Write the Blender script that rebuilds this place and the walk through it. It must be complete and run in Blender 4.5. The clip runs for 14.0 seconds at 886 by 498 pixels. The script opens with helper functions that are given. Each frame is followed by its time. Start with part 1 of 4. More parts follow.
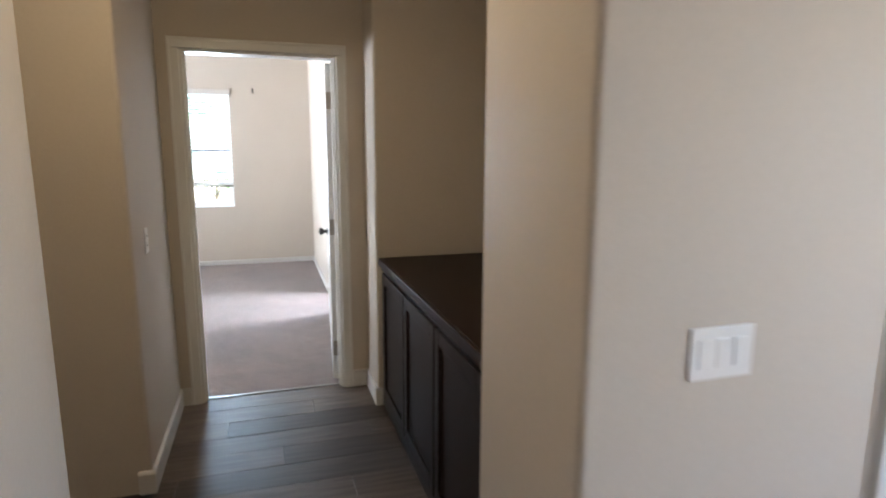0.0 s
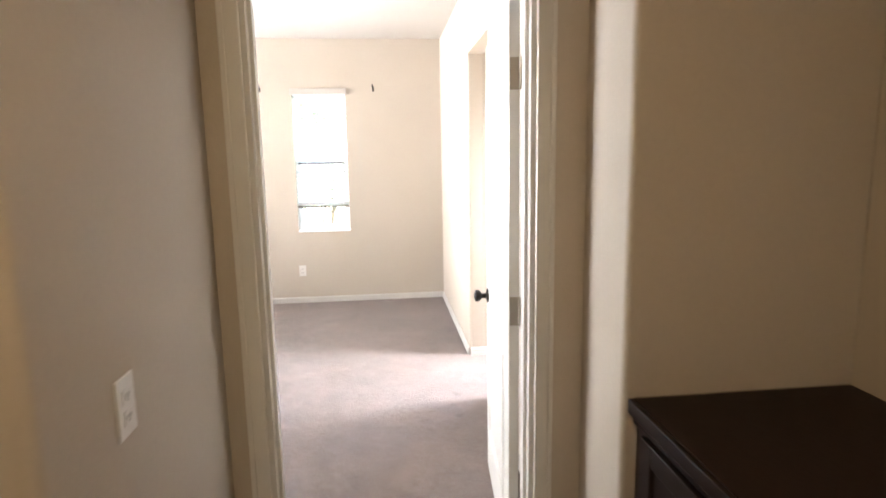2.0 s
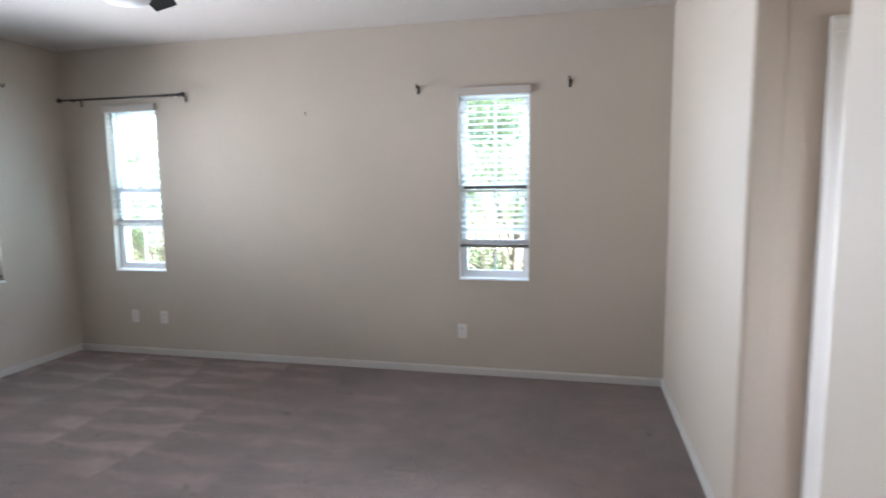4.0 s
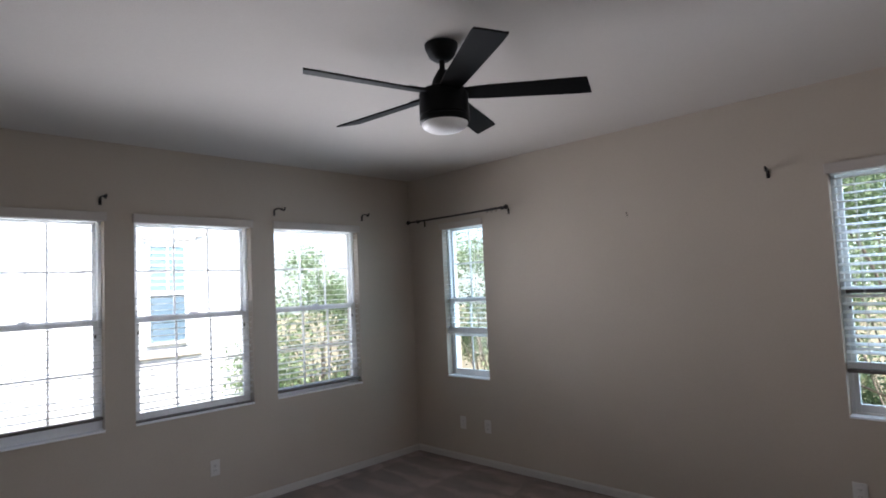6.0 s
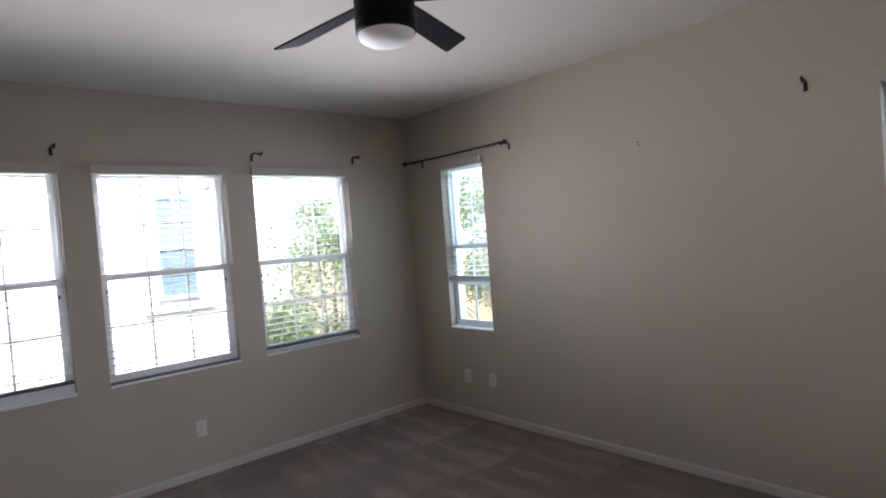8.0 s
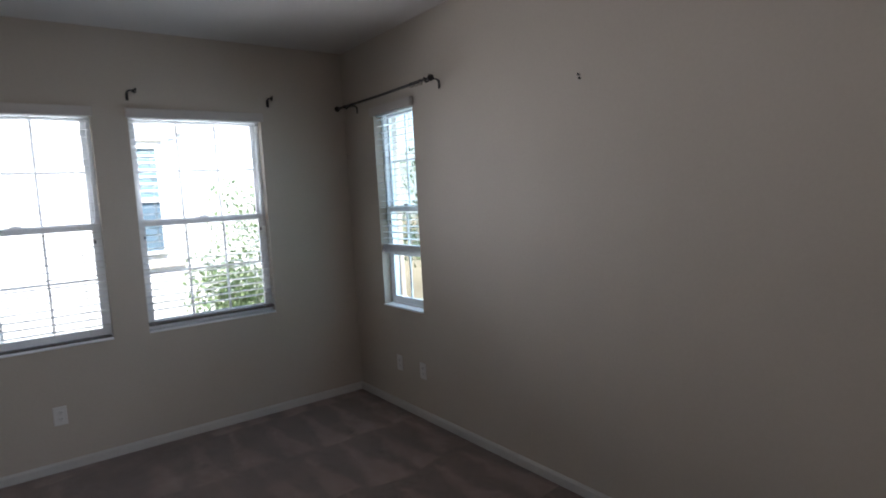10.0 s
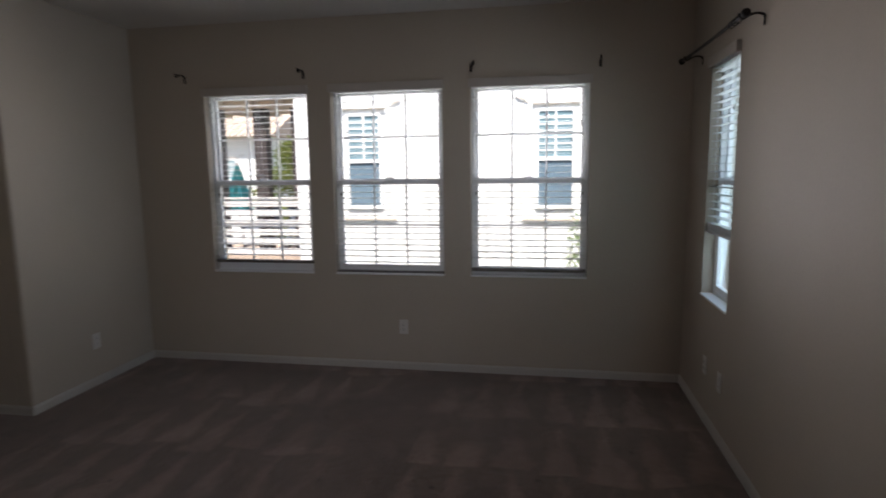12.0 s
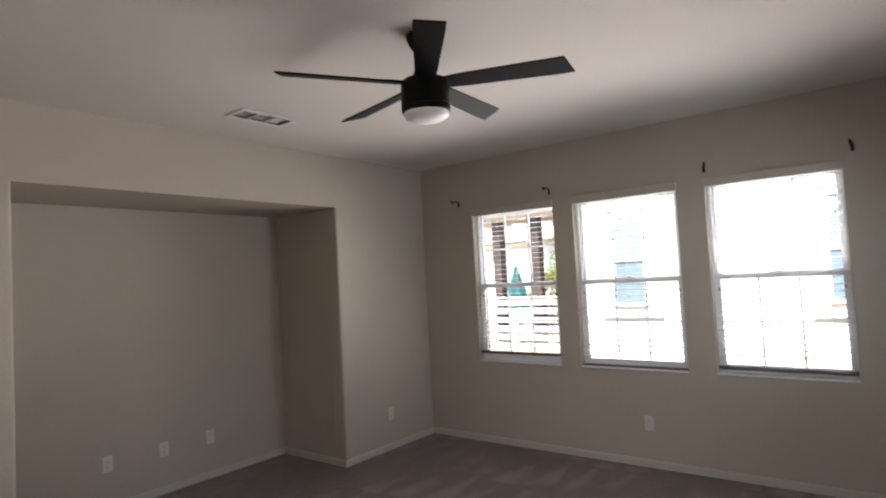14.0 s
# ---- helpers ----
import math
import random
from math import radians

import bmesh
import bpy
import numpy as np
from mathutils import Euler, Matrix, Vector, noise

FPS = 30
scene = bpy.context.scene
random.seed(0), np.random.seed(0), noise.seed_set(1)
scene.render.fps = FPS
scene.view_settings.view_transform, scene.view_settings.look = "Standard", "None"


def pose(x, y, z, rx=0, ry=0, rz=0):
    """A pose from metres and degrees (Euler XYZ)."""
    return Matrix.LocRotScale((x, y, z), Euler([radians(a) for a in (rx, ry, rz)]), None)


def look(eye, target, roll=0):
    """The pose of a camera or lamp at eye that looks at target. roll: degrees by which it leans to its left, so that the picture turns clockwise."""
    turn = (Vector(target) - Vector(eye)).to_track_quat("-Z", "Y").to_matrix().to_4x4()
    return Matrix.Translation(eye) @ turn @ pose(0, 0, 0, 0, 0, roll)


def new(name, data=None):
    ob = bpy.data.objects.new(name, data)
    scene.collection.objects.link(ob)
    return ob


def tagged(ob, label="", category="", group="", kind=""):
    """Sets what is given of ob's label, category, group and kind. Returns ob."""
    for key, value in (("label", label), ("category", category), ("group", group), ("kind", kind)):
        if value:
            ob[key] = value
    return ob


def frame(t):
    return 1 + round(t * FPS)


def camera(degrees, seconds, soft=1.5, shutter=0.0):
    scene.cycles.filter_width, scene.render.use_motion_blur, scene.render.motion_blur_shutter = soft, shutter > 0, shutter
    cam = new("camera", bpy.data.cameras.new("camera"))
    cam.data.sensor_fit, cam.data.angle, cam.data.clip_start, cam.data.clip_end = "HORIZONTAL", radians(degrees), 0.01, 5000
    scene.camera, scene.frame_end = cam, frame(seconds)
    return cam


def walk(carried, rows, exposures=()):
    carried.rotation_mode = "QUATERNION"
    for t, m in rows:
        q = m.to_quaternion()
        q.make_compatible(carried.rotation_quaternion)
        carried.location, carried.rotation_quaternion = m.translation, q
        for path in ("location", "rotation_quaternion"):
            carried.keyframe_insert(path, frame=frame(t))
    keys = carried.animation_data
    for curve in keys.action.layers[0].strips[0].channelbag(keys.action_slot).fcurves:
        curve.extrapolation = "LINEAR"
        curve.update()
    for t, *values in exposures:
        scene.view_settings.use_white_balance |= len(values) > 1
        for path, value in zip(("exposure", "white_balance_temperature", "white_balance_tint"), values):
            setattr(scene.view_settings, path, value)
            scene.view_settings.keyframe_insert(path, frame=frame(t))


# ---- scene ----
cam = camera(75.5, 14.0, soft=1.8, shutter=0.5)
walk(cam, [
    (0, look((4.638, -8.000, 1.496), (5.219, -6.116, 1.160), 0.2)),
    (0.5, look((4.627, -7.549, 1.511), (5.064, -5.627, 1.171), -0.4)),
    (1, look((4.643, -7.068, 1.527), (4.963, -5.128, 1.158), -0.8)),
    (1.5, look((4.637, -6.631, 1.524), (4.847, -4.675, 1.163), -1.6)),
    (2, look((4.598, -6.204, 1.542), (4.799, -4.240, 1.224), -1.0)),
    (2.2, look((4.600, -6.039, 1.542), (4.796, -4.073, 1.232), -0.3)),
    (4.3, look((4.562, -4.277, 1.542), (3.933, -2.389, 1.345), -1.2)),
    (4.5, look((4.513, -4.224, 1.589), (3.752, -2.382, 1.425), -1.5)),
    (5, look((4.477, -4.118, 1.602), (3.341, -2.472, 1.593), -2.2)),
    (5.5, look((4.428, -4.089, 1.661), (3.102, -2.595, 1.758), -2.2)),
    (6, look((4.396, -4.022, 1.638), (3.001, -2.595, 1.770), -2.7)),
    (6.5, look((4.434, -3.973, 1.657), (3.001, -2.580, 1.728), -2.5)),
    (7, look((4.403, -3.813, 1.626), (2.979, -2.409, 1.598), -2.8)),
    (7.5, look((4.302, -3.695, 1.603), (2.890, -2.281, 1.552), -3.9)),
    (8, look((4.328, -3.471, 1.626), (2.833, -2.144, 1.574), -4.4)),
    (8.5, look((4.299, -3.230, 1.621), (2.726, -2.000, 1.505), -4.5)),
    (8.7, look((4.354, -3.182, 1.637), (2.823, -1.904, 1.493), -4.6)),
    (10.8, look((4.176, -1.545, 1.562), (2.405, -0.680, 1.221), 1.2)),
    (11, look((4.179, -1.440, 1.574), (2.306, -0.825, 1.236), 1.1)),
    (11.5, look((4.248, -1.288, 1.583), (2.271, -1.262, 1.284), 0.1)),
    (12, look((4.343, -1.026, 1.601), (2.392, -1.367, 1.324), -0.7)),
    (12.5, look((4.503, -0.914, 1.613), (2.609, -1.515, 1.387), -1.7)),
    (13, look((4.572, -0.634, 1.587), (2.804, -1.560, 1.456), -1.9)),
    (13.5, look((4.625, -0.479, 1.616), (2.970, -1.601, 1.602), -2.7)),
    (14, look((4.679, -0.501, 1.621), (3.098, -1.723, 1.717), -3.1)),
], [(0, 4.7, 5900, 11), (1, 5.3, 6200, 13), (1.5, 5.1, 6450, 13), (2.2, 5.0, 6700, 14), (4.3, 3.05, 5900, 13), (4.6, 2.68, 5950, 13), (5.0, 2.2, 6000, 14), (5.5, 1.95, 6100, 16), (6.5, 2.12, 6300, 18), (8.0, 2.25, 6300, 18), (8.7, 1.85, 6200, 18), (10.8, 1.82, 6100, 14), (11.5, 1.18, 6100, 15), (12.0, 1.15, 6700, 18), (12.5, 1.28, 7600, 22), (13.2, 1.88, 7900, 24), (13.5, 2.12, 7700, 23), (14, 2.3, 7100, 20)])

# ---------------- light ----------------
SUN_EL, SUN_AZ = radians(58), radians(86)      # azimuth from +y (north), clockwise
world = bpy.data.worlds.new("sky")
scene.world = world
world.use_nodes = True
wn = world.node_tree.nodes
sky = wn.new("ShaderNodeTexSky")
sky.sky_type, sky.sun_disc = "NISHITA", False
sky.sun_elevation, sky.sun_rotation = SUN_EL, SUN_AZ
world.node_tree.links.new(sky.outputs[0], wn["Background"].inputs[0])
wn["Background"].inputs[1].default_value = 0.13
sun = new("sun", bpy.data.lights.new("sun", "SUN"))
sun.data.energy, sun.data.angle, sun.data.color = 5.0, radians(0.5), (1.0, 0.95, 0.87)
sun_way = Vector((math.sin(SUN_AZ) * math.cos(SUN_EL), math.cos(SUN_AZ) * math.cos(SUN_EL), math.sin(SUN_EL)))
sun.matrix_world = look(sun_way * 30, (0, 0, 0))


def area(name, eye, target, w, h, watts, color):
    ob = new(name, bpy.data.lights.new(name, "AREA"))
    ob.data.shape, ob.data.size, ob.data.size_y, ob.data.energy, ob.data.color = "RECTANGLE", w, h, watts, color
    ob.matrix_world = look(eye, target)
    return ob


# unseen lamp added at the passage end for the bright band on the carpet
lit = area("passage_fill_light", (7.12, -2.35, 1.55), (4.3, -2.35, 0.0), 0.7, 1.1, 3.9, (0.88, 0.93, 1.0))
lit.data.spread = radians(100)
# unseen cool lamp added to light the switch wall and hall
area("east_fill_light", (8.18, -9.15, 1.5), (5.0, -8.2, 1.2), 1.2, 1.5, 2.25, (0.84, 0.91, 1.0))
# unseen warm lamp added to tint and brighten the hall walls
area("hall_fill_light", (4.42, -6.25, 2.69), (4.42, -6.25, 0.0), 0.26, 0.26, 0.68, (1.0, 0.76, 0.43))
for y in (-3.289, -2.218, -1.13):
    lit = area("west_window_light", (0.006, y, 1.48), (2.0, y, 2.2), 0.80, 1.34, 4.6 if y > -1.5 else 3.2, (0.93, 0.96, 1.0))
    lit.data.spread = radians(100)
    area("west_sky_light", (-0.19, y, 1.51), (2.0, y, 2.2), 0.80, 1.38, 0.8, (0.93, 0.96, 1.0))
for x in (0.72, 3.96):
    lit = area("north_window_light", (x, -0.006, 1.48), (x, -2.0, 1.85), 0.46, 1.34, 1.5 if x < 2 else 1.1, (0.70, 0.85, 1.0))
    lit.data.spread = radians(100)
    area("north_sky_light", (x, 0.19, 1.51), (x, -2.0, 1.75), 0.46, 1.38, 1.8 if x < 2 else 1.2, (0.58, 0.86, 1.0))
area("side_lamp_light", (7.0, -6.0, 2.69), (7.0, -6.0, 0.0), 0.3, 0.3, 10, (1.0, 0.62, 0.32))


# ---------------- materials ----------------
def mat(name, color, rough=0.5, metal=0.0, spec=0.5, big=0.06, big_scale=1.5, small=0.05, small_scale=60, bump=0.0, bump_scale=200, per_object=0.0):
    m = bpy.data.materials.new(name)
    m.use_nodes = True
    nt = m.node_tree
    b = nt.nodes["Principled BSDF"]
    b.inputs["Roughness"].default_value, b.inputs["Metallic"].default_value = rough, metal
    b.inputs["Specular IOR Level"].default_value = spec
    co = nt.nodes.new("ShaderNodeTexCoord").outputs["Object"]
    n1, n2 = nt.nodes.new("ShaderNodeTexNoise"), nt.nodes.new("ShaderNodeTexNoise")
    for n, s in ((n1, big_scale), (n2, small_scale)):
        n.inputs["Scale"].default_value, n.inputs["Detail"].default_value = s, 4
        nt.links.new(co, n.inputs["Vector"])
    def remap(sock, amount):
        r = nt.nodes.new("ShaderNodeMapRange")
        r.inputs["To Min"].default_value, r.inputs["To Max"].default_value = 1 - amount, 1 + amount
        r.inputs["From Min"].default_value, r.inputs["From Max"].default_value = 0.25, 0.75
        nt.links.new(sock, r.inputs["Value"])
        return r.outputs[0]
    def times(a, c):
        k = nt.nodes.new("ShaderNodeMath")
        k.operation = "MULTIPLY"
        nt.links.new(a, k.inputs[0]), nt.links.new(c, k.inputs[1])
        return k.outputs[0]
    v = times(remap(n1.outputs["Fac"], big), remap(n2.outputs["Fac"], small))
    if per_object:
        info = nt.nodes.new("ShaderNodeObjectInfo")
        r = nt.nodes.new("ShaderNodeMapRange")
        r.inputs["To Min"].default_value, r.inputs["To Max"].default_value = 1 - per_object, 1 + per_object
        nt.links.new(info.outputs["Random"], r.inputs["Value"])
        v = times(v, r.outputs[0])
    mix = nt.nodes.new("ShaderNodeVectorMath")
    mix.operation = "SCALE"
    mix.inputs[0].default_value = color
    nt.links.new(v, mix.inputs["Scale"])
    nt.links.new(mix.outputs[0], b.inputs["Base Color"])
    if bump:
        n3, bp = nt.nodes.new("ShaderNodeTexNoise"), nt.nodes.new("ShaderNodeBump")
        n3.inputs["Scale"].default_value, n3.inputs["Detail"].default_value = bump_scale, 3
        nt.links.new(co, n3.inputs["Vector"])
        bp.inputs["Strength"].default_value, bp.inputs["Distance"].default_value = bump, 0.01
        nt.links.new(n3.outputs["Fac"], bp.inputs["Height"])
        nt.links.new(bp.outputs[0], b.inputs["Normal"])
    return m


PAINT = mat("beige_wall_paint", (0.43, 0.375, 0.312), 0.62, spec=0.3, big=0.05, big_scale=0.9, small=0.02, bump=0.08, bump_scale=120)
CEIL = mat("ceiling_paint", (0.51, 0.472, 0.43), 0.8, spec=0.2, big=0.02, small=0.015, bump=0.14, bump_scale=120)
BASE = mat("off_white_baseboard_paint", (0.46, 0.44, 0.41), 0.45, big=0.05, small=0.04)
TRIM = mat("white_trim_paint", (0.56, 0.545, 0.515), 0.35, big=0.02, small=0.01)
VINYL = mat("white_vinyl", (0.80, 0.81, 0.82), 0.4, big=0.02, small=0.01)
SLAT = mat("white_slat", (0.76, 0.76, 0.745), 0.45, big=0.02, small=0.02, per_object=0.03)
VALANCE = mat("off_white_valance", (0.44, 0.40, 0.36), 0.5, big=0.02, small=0.02)
PLASTIC = mat("white_plate_plastic", (0.58, 0.565, 0.54), 0.3, big=0.01, small=0.01)
SLOT = mat("dark_slot", (0.05, 0.045, 0.04), 0.6)
BLACK = mat("matte_black_metal", (0.006, 0.006, 0.006), 0.5, spec=0.1, big=0.1, small=0.08)
BLADE = mat("black_blade", (0.006, 0.0058, 0.0056), 0.6, spec=0.06, big=0.1, small=0.1, small_scale=90)
BRONZE = mat("oil_rubbed_bronze", (0.014, 0.011, 0.010), 0.45, metal=0.1, spec=0.3, big=0.15, small=0.1)
STEEL = mat("satin_hinge_steel", (0.30, 0.26, 0.21), 0.4, metal=0.8)
OPAL = mat("opal_glass", (0.74, 0.72, 0.69), 0.5, big=0.01, small=0.01)
ESPRESSO = mat("espresso_wood", (0.0135, 0.0072, 0.0058), 0.40, spec=0.12, big=0.2, big_scale=3, small=0.18, small_scale=45, bump=0.04, bump_scale=90)
CORD = mat("white_cord", (0.7, 0.7, 0.68), 0.8)
STRIP = mat("satin_metal_strip", (0.22, 0.20, 0.18), 0.40, metal=0.6)
THRESH = mat("dark_threshold", (0.07, 0.06, 0.05), 0.4, metal=0.3)
STUCCO = mat("white_stucco", (0.80, 0.795, 0.78), 0.9, spec=0.1, big=0.04, small=0.05, small_scale=30, bump=0.3, bump_scale=60)
SILLTAN = mat("tan_stucco_trim", (0.50, 0.44, 0.38), 0.9, spec=0.1, bump=0.3, bump_scale=60)
TILE = mat("clay_roof_tile", (0.46, 0.36, 0.29), 0.8, spec=0.2, big=0.2, small=0.15, per_object=0.2)
TIMBER = mat("brown_stained_timber", (0.055, 0.044, 0.042), 0.7, spec=0.2, big=0.2, small=0.2, small_scale=25)
PALEWOOD = mat("pale_tan_timber", (0.62, 0.50, 0.40), 0.7, spec=0.2, big=0.1, small=0.12, small_scale=25)
# dark colour holds the shade on the backlit blind rails
RAIL = mat("dark_shaded_rail", (0.10, 0.085, 0.075), 0.5, big=0.05, small=0.05)
BOARD = mat("off_white_painted_board", (0.60, 0.57, 0.55), 0.6, big=0.05, small=0.05)
DECK = mat("tan_deck", (0.45, 0.34, 0.27), 0.8, big=0.1, small=0.1)
BARK = mat("bark", (0.22, 0.18, 0.14), 0.9, spec=0.1, big=0.3, small=0.3, bump=0.6, bump_scale=30)
LAWN = mat("dry_ground", (0.20, 0.17, 0.11), 0.95, spec=0.1, big=0.3, big_scale=0.1, small=0.2, small_scale=3)
HILL = mat("hazy_hillside", (0.20, 0.22, 0.20), 0.95, spec=0.1, big=0.25, big_scale=0.02, small=0.15, small_scale=0.2)
CANVAS = mat("teal_canvas", (0.12, 0.55, 0.54), 0.8, spec=0.2)
DARKGLASS = mat("neighbour_window_glass", (0.13, 0.19, 0.24), 0.08, spec=0.8)
PALEGLASS = mat("pale_blind_behind_glass", (0.17, 0.27, 0.31), 0.15, spec=0.6)
GREYCUSH = mat("grey_cushion", (0.14, 0.16, 0.20), 0.9, spec=0.1)


def leaf_mat(name, c1, c2):
    m = bpy.data.materials.new(name)
    m.use_nodes = True
    nt = m.node_tree
    b = nt.nodes["Principled BSDF"]
    b.inputs["Roughness"].default_value = 0.55
    geo = nt.nodes.new("ShaderNodeNewGeometry")
    ramp = nt.nodes.new("ShaderNodeMix")
    ramp.data_type = "RGBA"
    ramp.inputs["A"].default_value, ramp.inputs["B"].default_value = (*c1, 1), (*c2, 1)
    nt.links.new(geo.outputs["Random Per Island"], ramp.inputs["Factor"])
    nt.links.new(ramp.outputs["Result"], b.inputs["Base Color"])
    tr = nt.nodes.new("ShaderNodeBsdfTranslucent")
    nt.links.new(ramp.outputs["Result"], tr.inputs["Color"])
    mx = nt.nodes.new("ShaderNodeMixShader")
    mx.inputs[0].default_value = 0.45
    nt.links.new(b.outputs[0], mx.inputs[1]), nt.links.new(tr.outputs[0], mx.inputs[2])
    nt.links.new(mx.outputs[0], nt.nodes["Material Output"].inputs["Surface"])
    return m


LEAF3 = leaf_mat("cool_leaf", (0.12, 0.19, 0.09), (0.29, 0.35, 0.18))
LEAF2 = leaf_mat("bright_leaf", (0.10, 0.15, 0.03), (0.24, 0.25, 0.06))


def glass_mat():
    m = bpy.data.materials.new("window_glass")
    m.use_nodes = True
    nt = m.node_tree
    tr, gl, lw, fr, mx = (nt.nodes.new("ShaderNode" + n) for n in ("BsdfTransparent", "BsdfGlossy", "LayerWeight", "MapRange", "MixShader"))
    tr.inputs[0].default_value = (0.93, 0.96, 0.96, 1)
    gl.inputs["Roughness"].default_value = 0.02
    lw.inputs[0].default_value = 0.12
    fr.inputs["To Min"].default_value, fr.inputs["To Max"].default_value = 0.025, 0.5
    nt.links.new(lw.outputs["Facing"], fr.inputs["Value"])
    nt.links.new(fr.outputs[0], mx.inputs[0]), nt.links.new(tr.outputs[0], mx.inputs[1]), nt.links.new(gl.outputs[0], mx.inputs[2])
    nt.links.new(mx.outputs[0], nt.nodes["Material Output"].inputs["Surface"])
    return m


GLASS = glass_mat()


def carpet_mat():
    m = bpy.data.materials.new("beige_pile_carpet")
    m.use_nodes = True
    nt = m.node_tree
    b = nt.nodes["Principled BSDF"]
    b.inputs["Roughness"].default_value, b.inputs["Specular IOR Level"].default_value = 0.95, 0.1
    b.inputs["Sheen Weight"].default_value, b.inputs["Sheen Roughness"].default_value = 0.25, 0.5
    L = nt.links.new
    co = nt.nodes.new("ShaderNodeTexCoord").outputs["Object"]
    def noise_at(scale, detail=3, vec=co):
        n = nt.nodes.new("ShaderNodeTexNoise")
        n.inputs["Scale"].default_value, n.inputs["Detail"].default_value = scale, detail
        L(vec, n.inputs["Vector"])
        return n.outputs["Fac"]
    def ranged(s, a, c, lo, hi):
        r = nt.nodes.new("ShaderNodeMapRange")
        for k, v in (("From Min", a), ("From Max", c), ("To Min", lo), ("To Max", hi)):
            r.inputs[k].default_value = v
        L(s, r.inputs["Value"])
        return r.outputs[0]
    def math_(op, a, c):
        k = nt.nodes.new("ShaderNodeMath")
        k.operation = op
        for i, s in enumerate((a, c)):
            if isinstance(s, (int, float)):
                k.inputs[i].default_value = s
            else:
                L(s, k.inputs[i])
        return k.outputs[0]
    # vacuum strokes: rows of wedges whose width grows along the stroke
    sep = nt.nodes.new("ShaderNodeSeparateXYZ")
    L(co, sep.inputs[0])
    wob = math_("MULTIPLY", math_("SUBTRACT", noise_at(2.3, 2), 0.5), 0.18)
    wob2 = math_("MULTIPLY", math_("SUBTRACT", noise_at(1.1, 2), 0.5), 0.3)
    lanes = math_("MULTIPLY", math_("ADD", sep.outputs[1], wob), 3.85)
    u = math_("FRACT", lanes, 0)
    lane_rnd = nt.nodes.new("ShaderNodeTexWhiteNoise")
    lane_rnd.noise_dimensions = "1D"
    L(math_("FLOOR", lanes, 0), lane_rnd.inputs["W"])
    shift = math_("MULTIPLY", lane_rnd.outputs["Value"], 0.2)
    along = math_("FRACT", math_("ADD", math_("MULTIPLY", math_("ADD", sep.outputs[0], wob2), 1.5), math_("ADD", shift, 0.7)), 0)
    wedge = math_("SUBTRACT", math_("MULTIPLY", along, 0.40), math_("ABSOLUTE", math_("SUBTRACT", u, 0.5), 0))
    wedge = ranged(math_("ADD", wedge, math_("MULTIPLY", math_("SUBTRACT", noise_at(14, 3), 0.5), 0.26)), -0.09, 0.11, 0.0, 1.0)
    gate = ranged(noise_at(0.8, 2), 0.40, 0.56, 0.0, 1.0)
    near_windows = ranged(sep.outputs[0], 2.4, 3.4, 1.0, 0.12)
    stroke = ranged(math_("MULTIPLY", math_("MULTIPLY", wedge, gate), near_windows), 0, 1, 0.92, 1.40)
    blot = math_("MULTIPLY", ranged(noise_at(1.7, 4), 0.3, 0.7, 0.84, 1.14), ranged(noise_at(6.5, 3), 0.3, 0.7, 0.88, 1.11))
    pile = ranged(noise_at(170, 2), 0.25, 0.75, 0.72, 1.24)
    tuft = ranged(noise_at(28, 3), 0.3, 0.7, 0.92, 1.07)
    spots = ranged(noise_at(7.3, 1), 0.735, 0.765, 1.0, 0.55)
    blot = math_("MULTIPLY", blot, spots)
    v = math_("MULTIPLY", math_("MULTIPLY", stroke, blot), math_("MULTIPLY", pile, tuft))
    sc = nt.nodes.new("ShaderNodeVectorMath")
    sc.operation = "SCALE"
    sc.inputs[0].default_value = (0.170, 0.122, 0.103)
    L(v, sc.inputs["Scale"])
    L(sc.outputs[0], b.inputs["Base Color"])
    bp = nt.nodes.new("ShaderNodeBump")
    bp.inputs["Strength"].default_value, bp.inputs["Distance"].default_value = 0.7, 0.012
    L(math_("ADD", noise_at(170, 2), noise_at(28, 3)), bp.inputs["Height"])
    L(bp.outputs[0], b.inputs["Normal"])
    return m


CARPET = carpet_mat()


